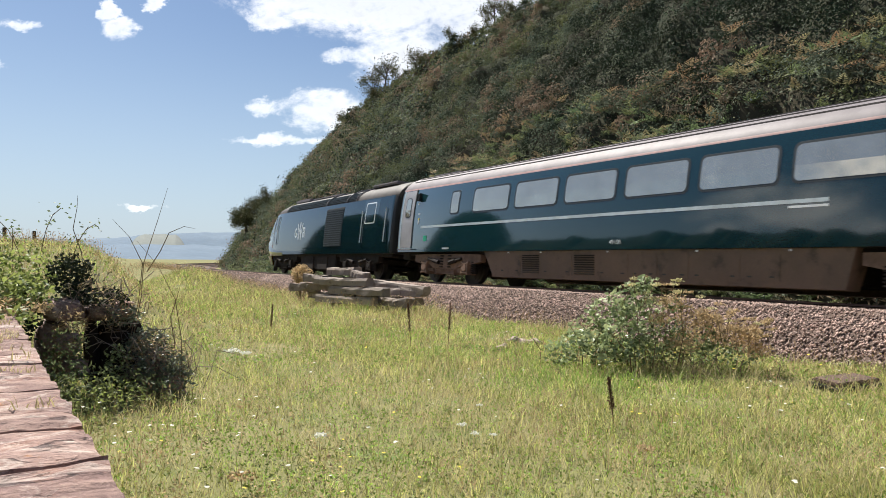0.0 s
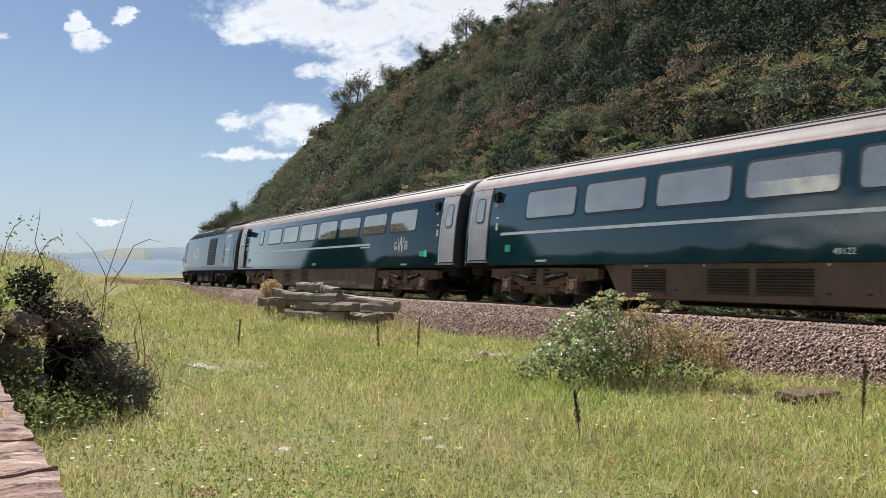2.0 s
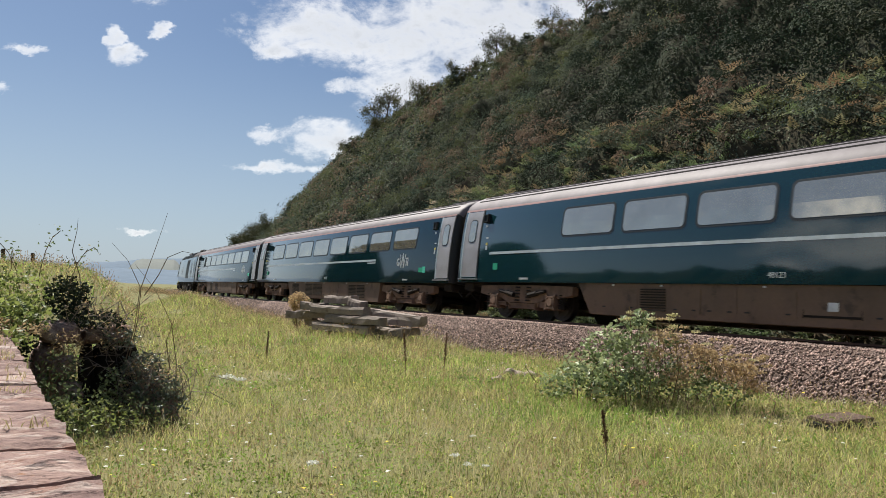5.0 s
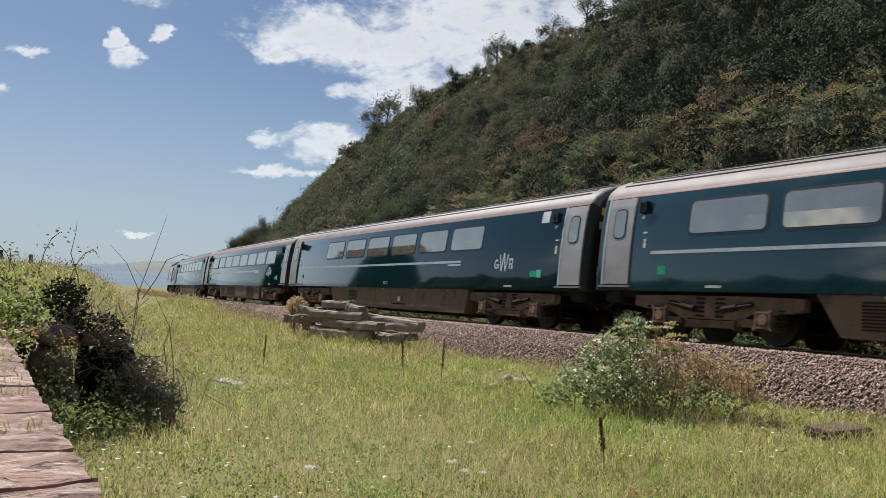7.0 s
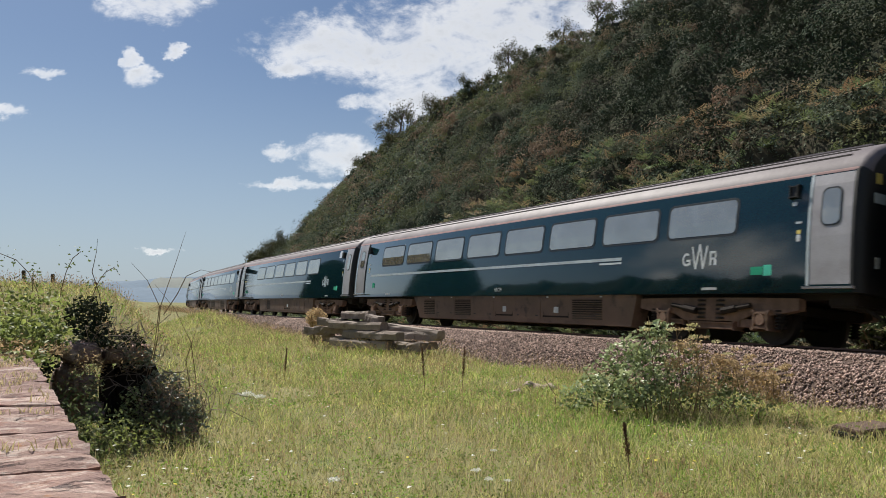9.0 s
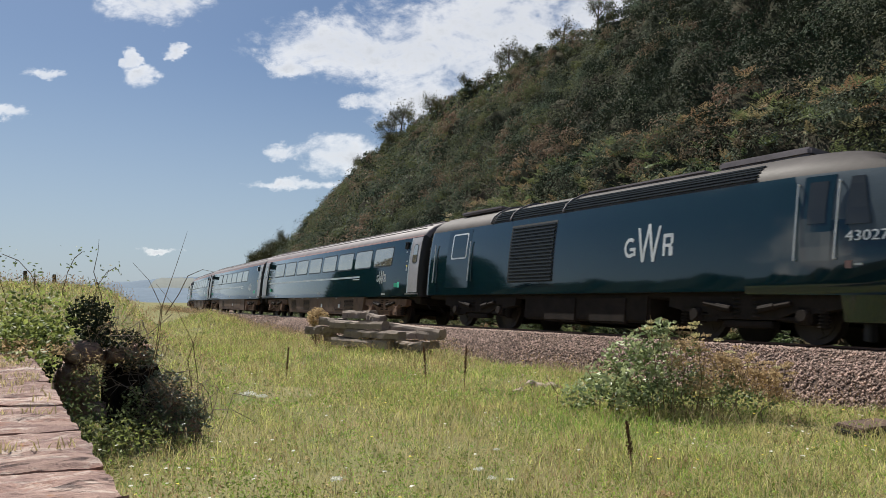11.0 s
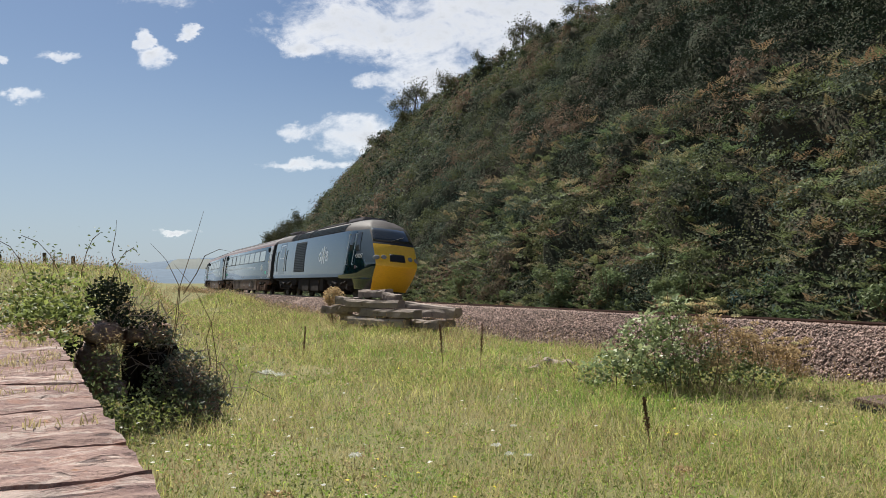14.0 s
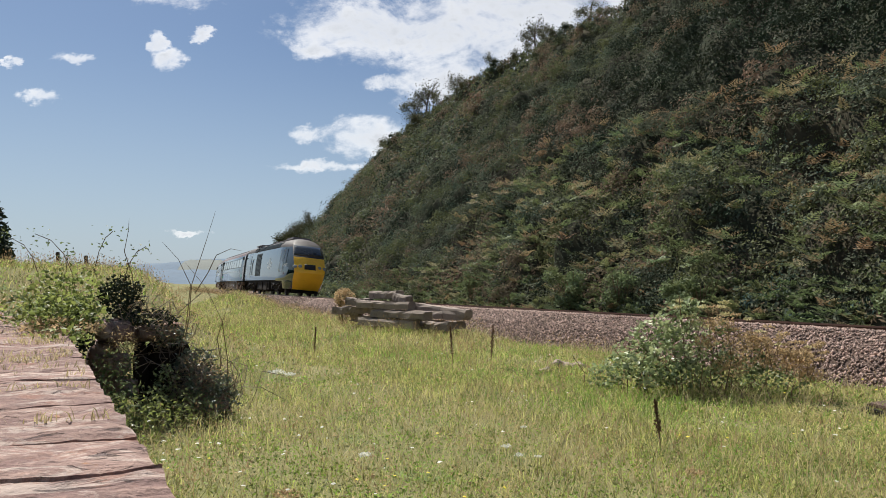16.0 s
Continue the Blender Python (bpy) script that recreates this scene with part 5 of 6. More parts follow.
def build_lineside_weeds():
    r = np.random.RandomState(90)
    for mat, n, size, lab in ((M["seed"], 15000, 0.08, "brown dead weeds along the edge of the railway"), (M["olive_leaf"], 9000, 0.07, "olive weeds along the edge of the railway"), (M["tan"], 3500, 0.08, "pale dry stalks along the edge of the railway")):
        u, l = 3 + 72 * r.rand(n) ** 1.2, 3.0 + np.abs(r.normal(0, 1.5, n))
        x, y, t = np.interp(u, _us, _xs), np.interp(u, _us, _ys), np.interp(u, _us, _th)
        X, Y = x - np.cos(t) * l, y - np.sin(t) * l
        keep = wave(X, Y, 3.0, 95) + r.normal(0, 0.5, n) > np.where(u < 14, 0.1, -0.5)
        X, Y = X[keep], Y[keep]
        P = np.stack([X, Y, ground_z(X, Y) + r.uniform(0.05, 0.6, len(X)) * (0.7 + 0.3 * wave(X, Y, 2.0, 96))], -1)
        tagged(leaf_mesh("lineside_weeds", leaves(P, size, size * 0.4, r, 0.8), mat), lab, "weeds", kind="stuff")


def tree(seed, height, label, thick=26):
    r = np.random.RandomState(seed)
    t = thing("tree", label=label, category="tree", group="trees on the hillside")
    bm = bmesh.new()
    tips = []

    def grow(p, d, ln, rad, lev):
        q = p + d * ln
        tube(bm, p, q, rad, rad * 0.62, 6)
        if lev == 3:
            tips.append(q)
            return
        for k in range(3 if lev else 4):
            nd = (d + Vector(r.normal(size=3)) * 0.75 + Vector((0.05, 0, 0.05))).normalized()
            grow(p + d * ln * r.uniform(0.65, 1.0), nd, ln * r.uniform(0.55, 0.75), rad * 0.55, lev + 1)
            tips.append(q)
    grow(Vector((0, 0, -0.4)), Vector((0.08, 0.03, 1)).normalized(), height * 0.40, height * 0.03, 0)
    part("trunk", bm, M["bark"], t, "thin grey branching trunk")
    c = np.array([tuple(p) for p in tips])
    c = np.repeat(c, thick, 0)
    c = c + r.normal(size=c.shape) * height * 0.062
    leaf_mesh("crown", leaves(c, height * 0.034, height * 0.022, r, 0.1), M["tree_leaf"], t)
    return t


def build_trees():
    kinds = [tree(5, 4.2, "small windswept tree with an open crown"), tree(9, 3.6, "small dark-leaved tree on the hillside crest"), tree(14, 5.0, "ragged crest tree with thin foliage"), tree(23, 5.6, "dark bushy tree at the bend of the line", 70)]
    r = random.Random(4)
    top = HILL_TOP / math.sin(radians(51))
    spots = [(86, top - 1.0, 0), (38, top - 1, 2), (44, top - 0.6, 1), (49, top, 0), (52, top + 0.3, 1), (58, top - 0.4, 2), (62, top, 1), (68, top - 1.5, 0), (73, top, 1), (79, top - 0.5, 2), (88, top - 1.5, 2), (84, top + 0.5, 0), (34, top, 0), (30, top + 1, 2), (41, top, 1), (47, top - 0.5, 1), (55, top - 0.3, 1), (65, top - 0.8, 1), (83, top - 2.0, 1), (96, top - 3, 1)]
    placed = set()
    for u, w, k in spots:
        p = Vector(hill_point(np.array([float(u)]), np.array([float(w)]))[0]) - Vector((0, 0, 0.25))
        m = Matrix.Translation(p) @ pose(0, 0, 0, r.uniform(-8, 8), r.uniform(-8, 8), r.uniform(0, 360)) @ Matrix.Scale(1.2 if u > 76 else 0.85 if u > 42 else 0.7, 4)
        if k in placed:
            copy_thing(kinds[k], m)
        else:
            kinds[k].matrix_basis = m
            placed.add(k)
    kinds[3].matrix_basis = Matrix.Translation(along(118, -10.9, 0, False)) @ pose(0, 0, 6.3) @ Matrix.Scale(1.1, 4)
    for u, left, z, k in ((112, -12.6, 8.2, 1.0), (104, -9.4, 5.0, 1.0)):
        p = along(u, left, 0, False)
        t = copy_thing(kinds[3], Matrix.Translation((p.x, p.y, z)) @ pose(0, 0, 0, 0, 0, r.uniform(0, 360)) @ Matrix.Scale(k, 4))
        tagged(t, "dark bushy tree at the bend of the line")


def bush():
    """The bush on the edge of the crushed stone: green elder leaves, and dried stems to one side."""
    r = np.random.RandomState(8)
    b = thing("bush", pose(0, 0, 0), label="leafy green bush with dried brown stems beside the railway", category="bush")
    bm = bmesh.new()
    for k in range(64):
        dry = k % 2
        x, y = (3.5 + r.normal() * 0.38, 11.2 + r.normal() * 0.35) if dry else (2.65 + r.normal() * 0.4, 11.3 + r.normal() * 0.35)
        h = r.uniform(0.5, 1.0) * (1.0 if dry == 0 else 0.42)
        a = Vector((x, y, -0.05))
        m_ = a + Vector((r.normal() * 0.12, r.normal() * 0.12, h * 0.6))
        tube(bm, a, m_, 0.009, 0.007, 5)
        tube(bm, m_, m_ + Vector((r.normal() * 0.14, r.normal() * 0.12, h * 0.5)), 0.007, 0.003, 5)
    for e in ((2.55, 10.8, 1.42), (2.95, 10.9, 1.30), (3.05, 11.0, 1.15)):
        tube(bm, (e[0] + 0.15, e[1] + 0.2, 0.3), e, 0.009, 0.005, 5)
    tagged(part("stem_tangle", bm, M["twig"], b, "dry brown stems"), kind="stuff")
    lumps = [(2.55, 11.0, 0.98, 0.26), (2.3, 11.2, 0.78, 0.27), (2.05, 11.2, 0.52, 0.27), (2.75, 11.3, 0.74, 0.28), (1.85, 11.1, 0.36, 0.22), (2.4, 10.9, 0.42, 0.32), (2.95, 11.2, 0.45, 0.28),
             (1.65, 11.3, 0.2, 0.2), (3.4, 11.2, 0.36, 0.3), (3.85, 11.2, 0.3, 0.28), (3.15, 11.1, 0.62, 0.24), (3.6, 11.0, 0.5, 0.22), (2.72, 10.85, 1.2, 0.13), (3.16, 10.9, 0.95, 0.12), (4.2, 11.2, 0.2, 0.22), (2.1, 10.8, 0.3, 0.22), (2.7, 11.3, 0.22, 0.28), (3.2, 11.35, 0.24, 0.28), (3.7, 11.35, 0.22, 0.26)]
    c = np.concatenate([ball(r, int(1500 * s * s) + 20, (x, y, z), (s * 1.2, s, s * 0.8), 0.25) for x, y, z, s in lumps])
    leaf_mesh("foliage", leaves(c, 0.075, 0.042, r, 0.15), M["leaf"], b)
    # Paler leaves over the left lumps' tops paint their glossy highlights.
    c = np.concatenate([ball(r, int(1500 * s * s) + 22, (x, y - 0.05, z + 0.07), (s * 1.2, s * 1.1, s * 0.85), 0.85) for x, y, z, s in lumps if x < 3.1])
    leaf_mesh("pale_foliage", leaves(c, 0.085, 0.055, r, 0.0), M["highlight_leaf"], b)
    dry = [(3.1, 10.9, 0.98, 0.18), (2.9, 10.8, 0.75, 0.14), (3.4, 10.95, 0.74, 0.24), (3.7, 11.1, 0.55, 0.24), (3.3, 11.0, 0.42, 0.24), (3.95, 11.15, 0.5, 0.22), (4.25, 11.2, 0.38, 0.2), (4.1, 11.1, 0.62, 0.14), (3.6, 11.0, 0.8, 0.14), (4.42, 11.15, 0.28, 0.16)]
    c = np.concatenate([ball(r, int(5200 * s * s) + 30, (x, y - 0.05, z + 0.03), (s * 1.15, s, s * 0.75), 0.2) for x, y, z, s in dry])
    leaf_mesh("dried_foliage", leaves(c, 0.05, 0.028, r, 0.3), M["tan"], b)
    # flat flower heads, gone over, on their own stalks
    for k in range(46):
        x = 2.5 + 1.95 * r.rand() ** 0.8
        top = float(np.interp(x, [2.4, 2.7, 3.05, 3.5, 4.1, 4.5], [1.2, 1.36, 1.34, 1.05, 0.84, 0.72])) * r.uniform(0.72, 1.03)
        p = Vector((x, 10.9 + r.normal() * 0.22, top))
        bm = bmesh.new()
        tube(bm, p + Vector((r.normal() * 0.08, 0.12, -0.3)), p, 0.005, 0.003, 4)
        st = part("flower_stalk", bm, M["twig"], b)
        c = ball(r, 34, p, (0.075, 0.075, 0.018), 0.1)
        leaf_mesh("flower_head", leaves(c, 0.036, 0.026, r, 0.3), M["umbel_cream" if k % 3 == 0 else "tan"], st)
    return b


def foot_shrub(u, h, seed):
    r = np.random.RandomState(seed)
    p = along(u, -6.6, 0, False)
    b = thing("shrub", pose(p.x, p.y, 0.3), label="pale green shrub at the foot of the hillside", category="shrub", group="shrubs at the hillside foot")
    bm = bmesh.new()
    for k in range(14):
        tube(bm, (0, 0, 0), (r.normal() * 0.5, r.normal() * 0.4, h * r.uniform(0.5, 0.95)), 0.02, 0.008, 5)
    part("stems", bm, M["twig"], b)
    c = np.concatenate([ball(r, 260, (r.normal() * 0.45, r.normal() * 0.4, h * r.uniform(0.25, 0.85)), (0.45, 0.42, 0.3), 0.4) for _ in range(6)])
    leaf_mesh("foliage", leaves(c, 0.15, 0.085, r, 0.1), M["fern_green"], b)


def rough_block(size, seed, m):
    """A weathered block of stone with uneven faces and broken edges."""
    bm = bmesh.new()
    bmesh.ops.create_cube(bm, size=1.0)
    bmesh.ops.subdivide_edges(bm, edges=bm.edges[:], cuts=5, use_grid_fill=True)
    for v in bm.verts:
        edge = sorted((abs(v.co.x), abs(v.co.y), abs(v.co.z)))[1]
        v.co *= 1 - 0.16 * max(0, edge - 0.3) / 0.2
        v.co = Vector((v.co.x * size[0], v.co.y * size[1], v.co.z * size[2]))
        v.co += v.co.normalized() * (0.07 * noise.noise(v.co * 5 + Vector((seed, 0, 0))) + 0.02 * noise.noise(v.co * 17 + Vector((0, seed, 0))))
    bmesh.ops.transform(bm, matrix=m, verts=bm.verts[:])
    return bm


def thicket():
    """Brambles over the broken end of the wall, round a hollow between its stones."""
    r = np.random.RandomState(18)
    b = thing("bramble_thicket", label="tangled bramble thicket with a dark hollow over ruined wall", category="bramble")
    # near-black faces that paint the deep shade at the back and sides of the hollow
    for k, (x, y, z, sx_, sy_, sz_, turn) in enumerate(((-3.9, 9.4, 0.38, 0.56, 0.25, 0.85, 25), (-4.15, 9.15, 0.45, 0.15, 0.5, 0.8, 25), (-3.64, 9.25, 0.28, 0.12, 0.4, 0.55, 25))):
        part("earth_face", rough_block((sx_, sy_, sz_), 40 + k, pose(x, y, z, 0, 0, turn)), M["earth"], b, "near-black lining that paints the hollow's deep shade", smooth=True)
    # ivy on the fallen stones
    c = np.concatenate([ball(r, 750, (-4.33, 9.0, 1.34), (0.26, 0.3, 0.27), 0.3), ball(r, 420, (-3.95, 8.95, 1.1), (0.34, 0.34, 0.12), 0.3), ball(r, 240, (-4.55, 8.5, 0.95), (0.12, 0.3, 0.3), 0.4)])
    leaf_mesh("ivy", leaves(c, 0.06, 0.042, r, 0.1), M["dark_leaf"], b)
    # brambles over the rubble beside the hollow
    c = np.concatenate([ball(r, 420, (-3.42, 8.95, 0.62), (0.24, 0.3, 0.15), 0.5), ball(r, 260, (-3.72, 9.0, 0.9), (0.22, 0.25, 0.14), 0.4), ball(r, 500, (-3.2, 8.8, 0.38), (0.28, 0.3, 0.18), 0.6), ball(r, 200, (-3.0, 8.7, 0.18), (0.2, 0.3, 0.2), 0.5)])
    leaf_mesh("bramble_leaves", leaves(c, 0.055, 0.034, r, 0.1), M["bramble_leaf"], b)
    # nettles and weeds at its foot
    c = np.concatenate([ball(r, 900, (-3.75, 7.75, 0.2), (0.55, 0.7, 0.32), 0.2), ball(r, 420, (-4.0, 8.2, 0.45), (0.28, 0.3, 0.36), 0.3), ball(r, 420, (-3.35, 8.3, 0.16), (0.5, 0.4, 0.26), 0.4), ball(r, 160, (-3.55, 8.45, 0.42), (0.16, 0.12, 0.22), 0.3)])
    leaf_mesh("fresh_foliage", leaves(c, 0.055, 0.028, r, 0.3), M["fern_green"], b)
    c = np.concatenate([ball(r, 700, (-3.5, 7.4, 0.18), (0.7, 0.7, 0.26), 0.3), ball(r, 260, (-4.2, 7.9, 0.3), (0.25, 0.4, 0.3), 0.3)])
    leaf_mesh("lime_foliage", leaves(c, 0.045, 0.02, r, 0.5), M["lime_leaf"], b)
    c = np.concatenate([ball(r, 420, (-4.05, 8.45, 0.75), (0.2, 0.14, 0.28), 0.3), ball(r, 420, (-3.85, 8.9, 1.05), (0.5, 0.3, 0.35), 0.3), ball(r, 420, (-3.3, 8.9, 0.5), (0.4, 0.3, 0.22), 0.4)])
    leaf_mesh("dried_foliage", leaves(c, 0.045, 0.016, r, 0.2), M["tan"], b)
    bm = bmesh.new()
    for k in range(190):
        if k % 3:
            a = Vector((-3.3 + r.normal() * 0.2, 8.85 + r.normal() * 0.15, r.uniform(0.0, 0.4)))
        else:
            a = Vector((-3.9 + r.normal() * 0.3, 8.75 + r.normal() * 0.15, r.uniform(0.5, 1.1)))
        for s in range(3):
            n_ = a + Vector((r.normal() * 0.12, r.normal() * 0.10, r.uniform(0.0, 0.26) if s < 2 else r.uniform(-0.2, 0.1)))
            tube(bm, a, n_, 0.0045, 0.003, 4)
            a = n_
    tagged(part("cane_tangle", bm, M["grey_twig"], b, "tangle of bare grey-brown bramble canes"), kind="stuff")
    for base, mid, tip in (((-3.55, 8.9, 0.7), (-3.45, 8.9, 1.5), (-3.15, 8.8, 2.35)), ((-3.6, 8.9, 0.6), (-3.5, 9, 1.5), (-3.85, 9, 2.0)), ((-3.0, 8.9, 0.2), (-3.05, 8.8, 1.1), (-3.45, 8.7, 1.75)),
                           ((-3.45, 9, 1.4), (-3.2, 9, 1.85), (-2.9, 9, 1.9)), ((-4.3, 9.3, 1.3), (-4.45, 9.3, 1.9), (-4.4, 9.3, 2.3)), ((-3.1, 8.9, 0.3), (-3.1, 8.8, 0.9), (-2.95, 8.7, 1.3))):
        bm = bmesh.new()
        m1 = (Vector(base) + Vector(mid)) / 2 + Vector((0.03, 0, 0.02))
        m2 = (Vector(mid) + Vector(tip)) / 2 + Vector((0.02, 0, 0.05))
        for a_, b_, r0, r1 in ((base, m1, 0.006, 0.005), (m1, mid, 0.005, 0.0045), (mid, m2, 0.0045, 0.003), (m2, tip, 0.003, 0.0015)):
            tube(bm, a_, b_, r0, r1, 6)
        part("cane", bm, M["twig"], b, "tall thin arching cane")
    for k, (x, y, z, sx_, sy_, sz_, turn) in enumerate(((-4.28, 8.75, 0.98, 0.42, 0.5, 0.24, 25), (-4.46, 8.9, 0.5, 0.36, 0.5, 0.7, 31), (-3.98, 9.2, 0.93, 0.52, 0.7, 0.2, 36), (-3.4, 9.1, 0.2, 0.3, 0.45, 0.6, 20),
                                              (-3.14, 8.95, 0.12, 0.26, 0.3, 0.34, 50), (-4.12, 8.5, 0.62, 0.2, 0.22, 0.2, 12), (-4.02, 8.55, 0.38, 0.24, 0.2, 0.2, 60))):
        part("stone_block", rough_block((sx_, sy_, sz_), k, pose(x, y, z, r.uniform(-8, 8), r.uniform(-8, 8), turn)), M["stone"], b, "weathered red-brown stone block", smooth=True)
    return b


def creeper():
    """Yellow-green climbing plant that has spread over the wall."""
    r = np.random.RandomState(28)
    b = thing("creeper", label="yellow-green creeper spilling over the stone wall", category="creeper")
    c = np.concatenate([ball(r, 520, (-4.5, 8.0, 1.2), (0.42, 0.5, 0.2), 0.3), ball(r, 420, (-4.75, 8.6, 1.45), (0.45, 0.5, 0.28), 0.3), ball(r, 420, (-5.7, 9.6, 1.22), (0.7, 0.8, 0.24), 0.3), ball(r, 110, (-3.95, 7.0, 1.0), (0.2, 0.4, 0.12), 0.3)])
    leaf_mesh("foliage", leaves(c, 0.066, 0.048, r, 0.2), M["lime_leaf"], b)
    c = np.concatenate([ball(r, 420, (-4.6, 8.2, 1.15), (0.5, 0.6, 0.24), 0.2), ball(r, 260, (-5.3, 9.0, 1.2), (0.6, 0.7, 0.2), 0.3)])
    leaf_mesh("green_foliage", leaves(c, 0.06, 0.036, r, 0.2), M["leaf"], b)
    c = np.concatenate([ball(r, 380, (-4.3, 7.7, 1.05), (0.4, 0.5, 0.12), 0.3), ball(r, 420, (-5.9, 9.4, 1.15), (0.9, 0.9, 0.2), 0.3)])
    leaf_mesh("dry_foliage", leaves(c, 0.06, 0.022, r, 0.4), M["tan"], b)
    sprays = []
    for x, y, h, lean in ((-4.85, 9.0, 2.10, -0.55), (-4.6, 8.8, 2.12, 0.25), (-5.4, 9.2, 2.05, -0.4), (-4.3, 8.9, 1.95, 0.3), (-5.0, 9.0, 1.9, 0.0), (-6.3, 9.5, 1.85, -0.2)):
        a = Vector((x, y, 1.1))
        bm = bmesh.new()
        for s in range(5):
            k = (s + 1) / 5
            q = Vector((x + lean * k * k, y, 1.1 + (h - 1.1) * math.sin(k * 1.45)))
            tube(bm, a, q, 0.005, 0.004, 5)
            a = q
            if k > 0.4:
                sprays.append(tuple(q))
        part("stem", bm, M["twig"], b, "thin arching stem")
    c = np.repeat(np.array(sprays), 10, 0)
    leaf_mesh("sprays", leaves(c + r.normal(size=c.shape) * 0.07, 0.045, 0.024, r, 0.2), M["leaf"], b)
    return b


def dock(x, y, h, seed, lean=0.0):
    r = np.random.RandomState(seed)
    z = float(ground_z(np.array([x]), np.array([y]))[0])
    d = thing("dock_plant", pose(x, y, z), label="tall dead dock stem with dark rust-brown seeds", category="plant", group="dock stems in the meadow")
    bm = bmesh.new()
    tube(bm, (0, 0, -0.03), (lean * h * 0.5, 0, h * 0.55), 0.007, 0.006, 6)
    tube(bm, (lean * h * 0.5, 0, h * 0.55), (lean * h, 0.01, h), 0.006, 0.003, 6)
    part("stem", bm, M["twig"], d)
    k = r.uniform(0.38, 1.0, 520)
    c = np.stack([lean * h * k, np.zeros(520), h * k], -1) + r.normal(size=(520, 3)) * np.array([0.015, 0.015, 0.012]) * (1.25 - k)[:, None]
    leaf_mesh("seed_spike", leaves(c, 0.020, 0.012, r, 0.6), M["dark_seed"], d)
    return d


def umbel(x, y, h, seed, mat, size=0.05):
    r = np.random.RandomState(seed)
    z = float(ground_z(np.array([x]), np.array([y]))[0])
    d = thing("wildflower", pose(x, y, z), label="white flat-topped wildflower in the grass" if mat == "petal" else "dried tan flower tuft in the grass", category="wildflower", group="wildflowers in the meadow")
    bm = bmesh.new()
    tube(bm, (0, 0, 0), (0.01, 0, h), 0.0022, 0.0016, 5)
    part("stem", bm, M["twig"], d)
    c = ball(r, 90, (0.01, 0, h), (size, size, size * 0.25), 0.2)
    leaf_mesh("flower_head", leaves(c, size * 0.3, size * 0.24, r, 0.2), M[mat], d)


# ---- things by the line ----
def rock(x, y, z, s, seed, label, mat="pale_stone"):
    r = np.random.RandomState(seed)
    bm = bmesh.new()
    bmesh.ops.create_icosphere(bm, subdivisions=3, radius=1.0)
    for v in bm.verts:
        n = noise.noise(v.co * 1.3 + Vector((seed, 0, 0))) * 0.5 + noise.noise(v.co * 4 + Vector((0, seed, 0))) * 0.12
        v.co *= 1 + n
        v.co = Vector((v.co.x * s[0], v.co.y * s[1], max(v.co.z, -0.5) * s[2]))
    ob = part("rock", bm, M[mat])
    ob.matrix_basis = pose(x, y, z, 0, 0, r.uniform(0, 360))
    return tagged(ob, label, "rock")


def beam_mesh(ln, wd, ht, seed):
    bm = bmesh.new()
    r = random.Random(seed)
    n = 10
    rings = []
    for i in range(n + 1):
        k = i / n
        waist = 1 - 0.12 * math.sin(k * math.pi) ** 2
        ring = []
        for px, pz in ((-0.5, 0), (0.5, 0), (0.5, 0.7), (0.38, 1), (-0.38, 1), (-0.5, 0.7)):
            ring.append(bm.verts.new((px * wd + r.uniform(-1, 1) * 0.016, (k - 0.5) * ln + r.uniform(-1, 1) * 0.02, pz * ht * waist + r.uniform(-1, 1) * 0.014)))
        rings.append(ring)
    for a, b in zip(rings, rings[1:]):
        for i in range(6):
            bm.faces.new((a[i], a[(i + 1) % 6], b[(i + 1) % 6], b[i]))
    bm.faces.new(rings[0]), bm.faces.new(rings[-1][::-1])
    bmesh.ops.recalc_face_normals(bm, faces=bm.faces)
    return bm


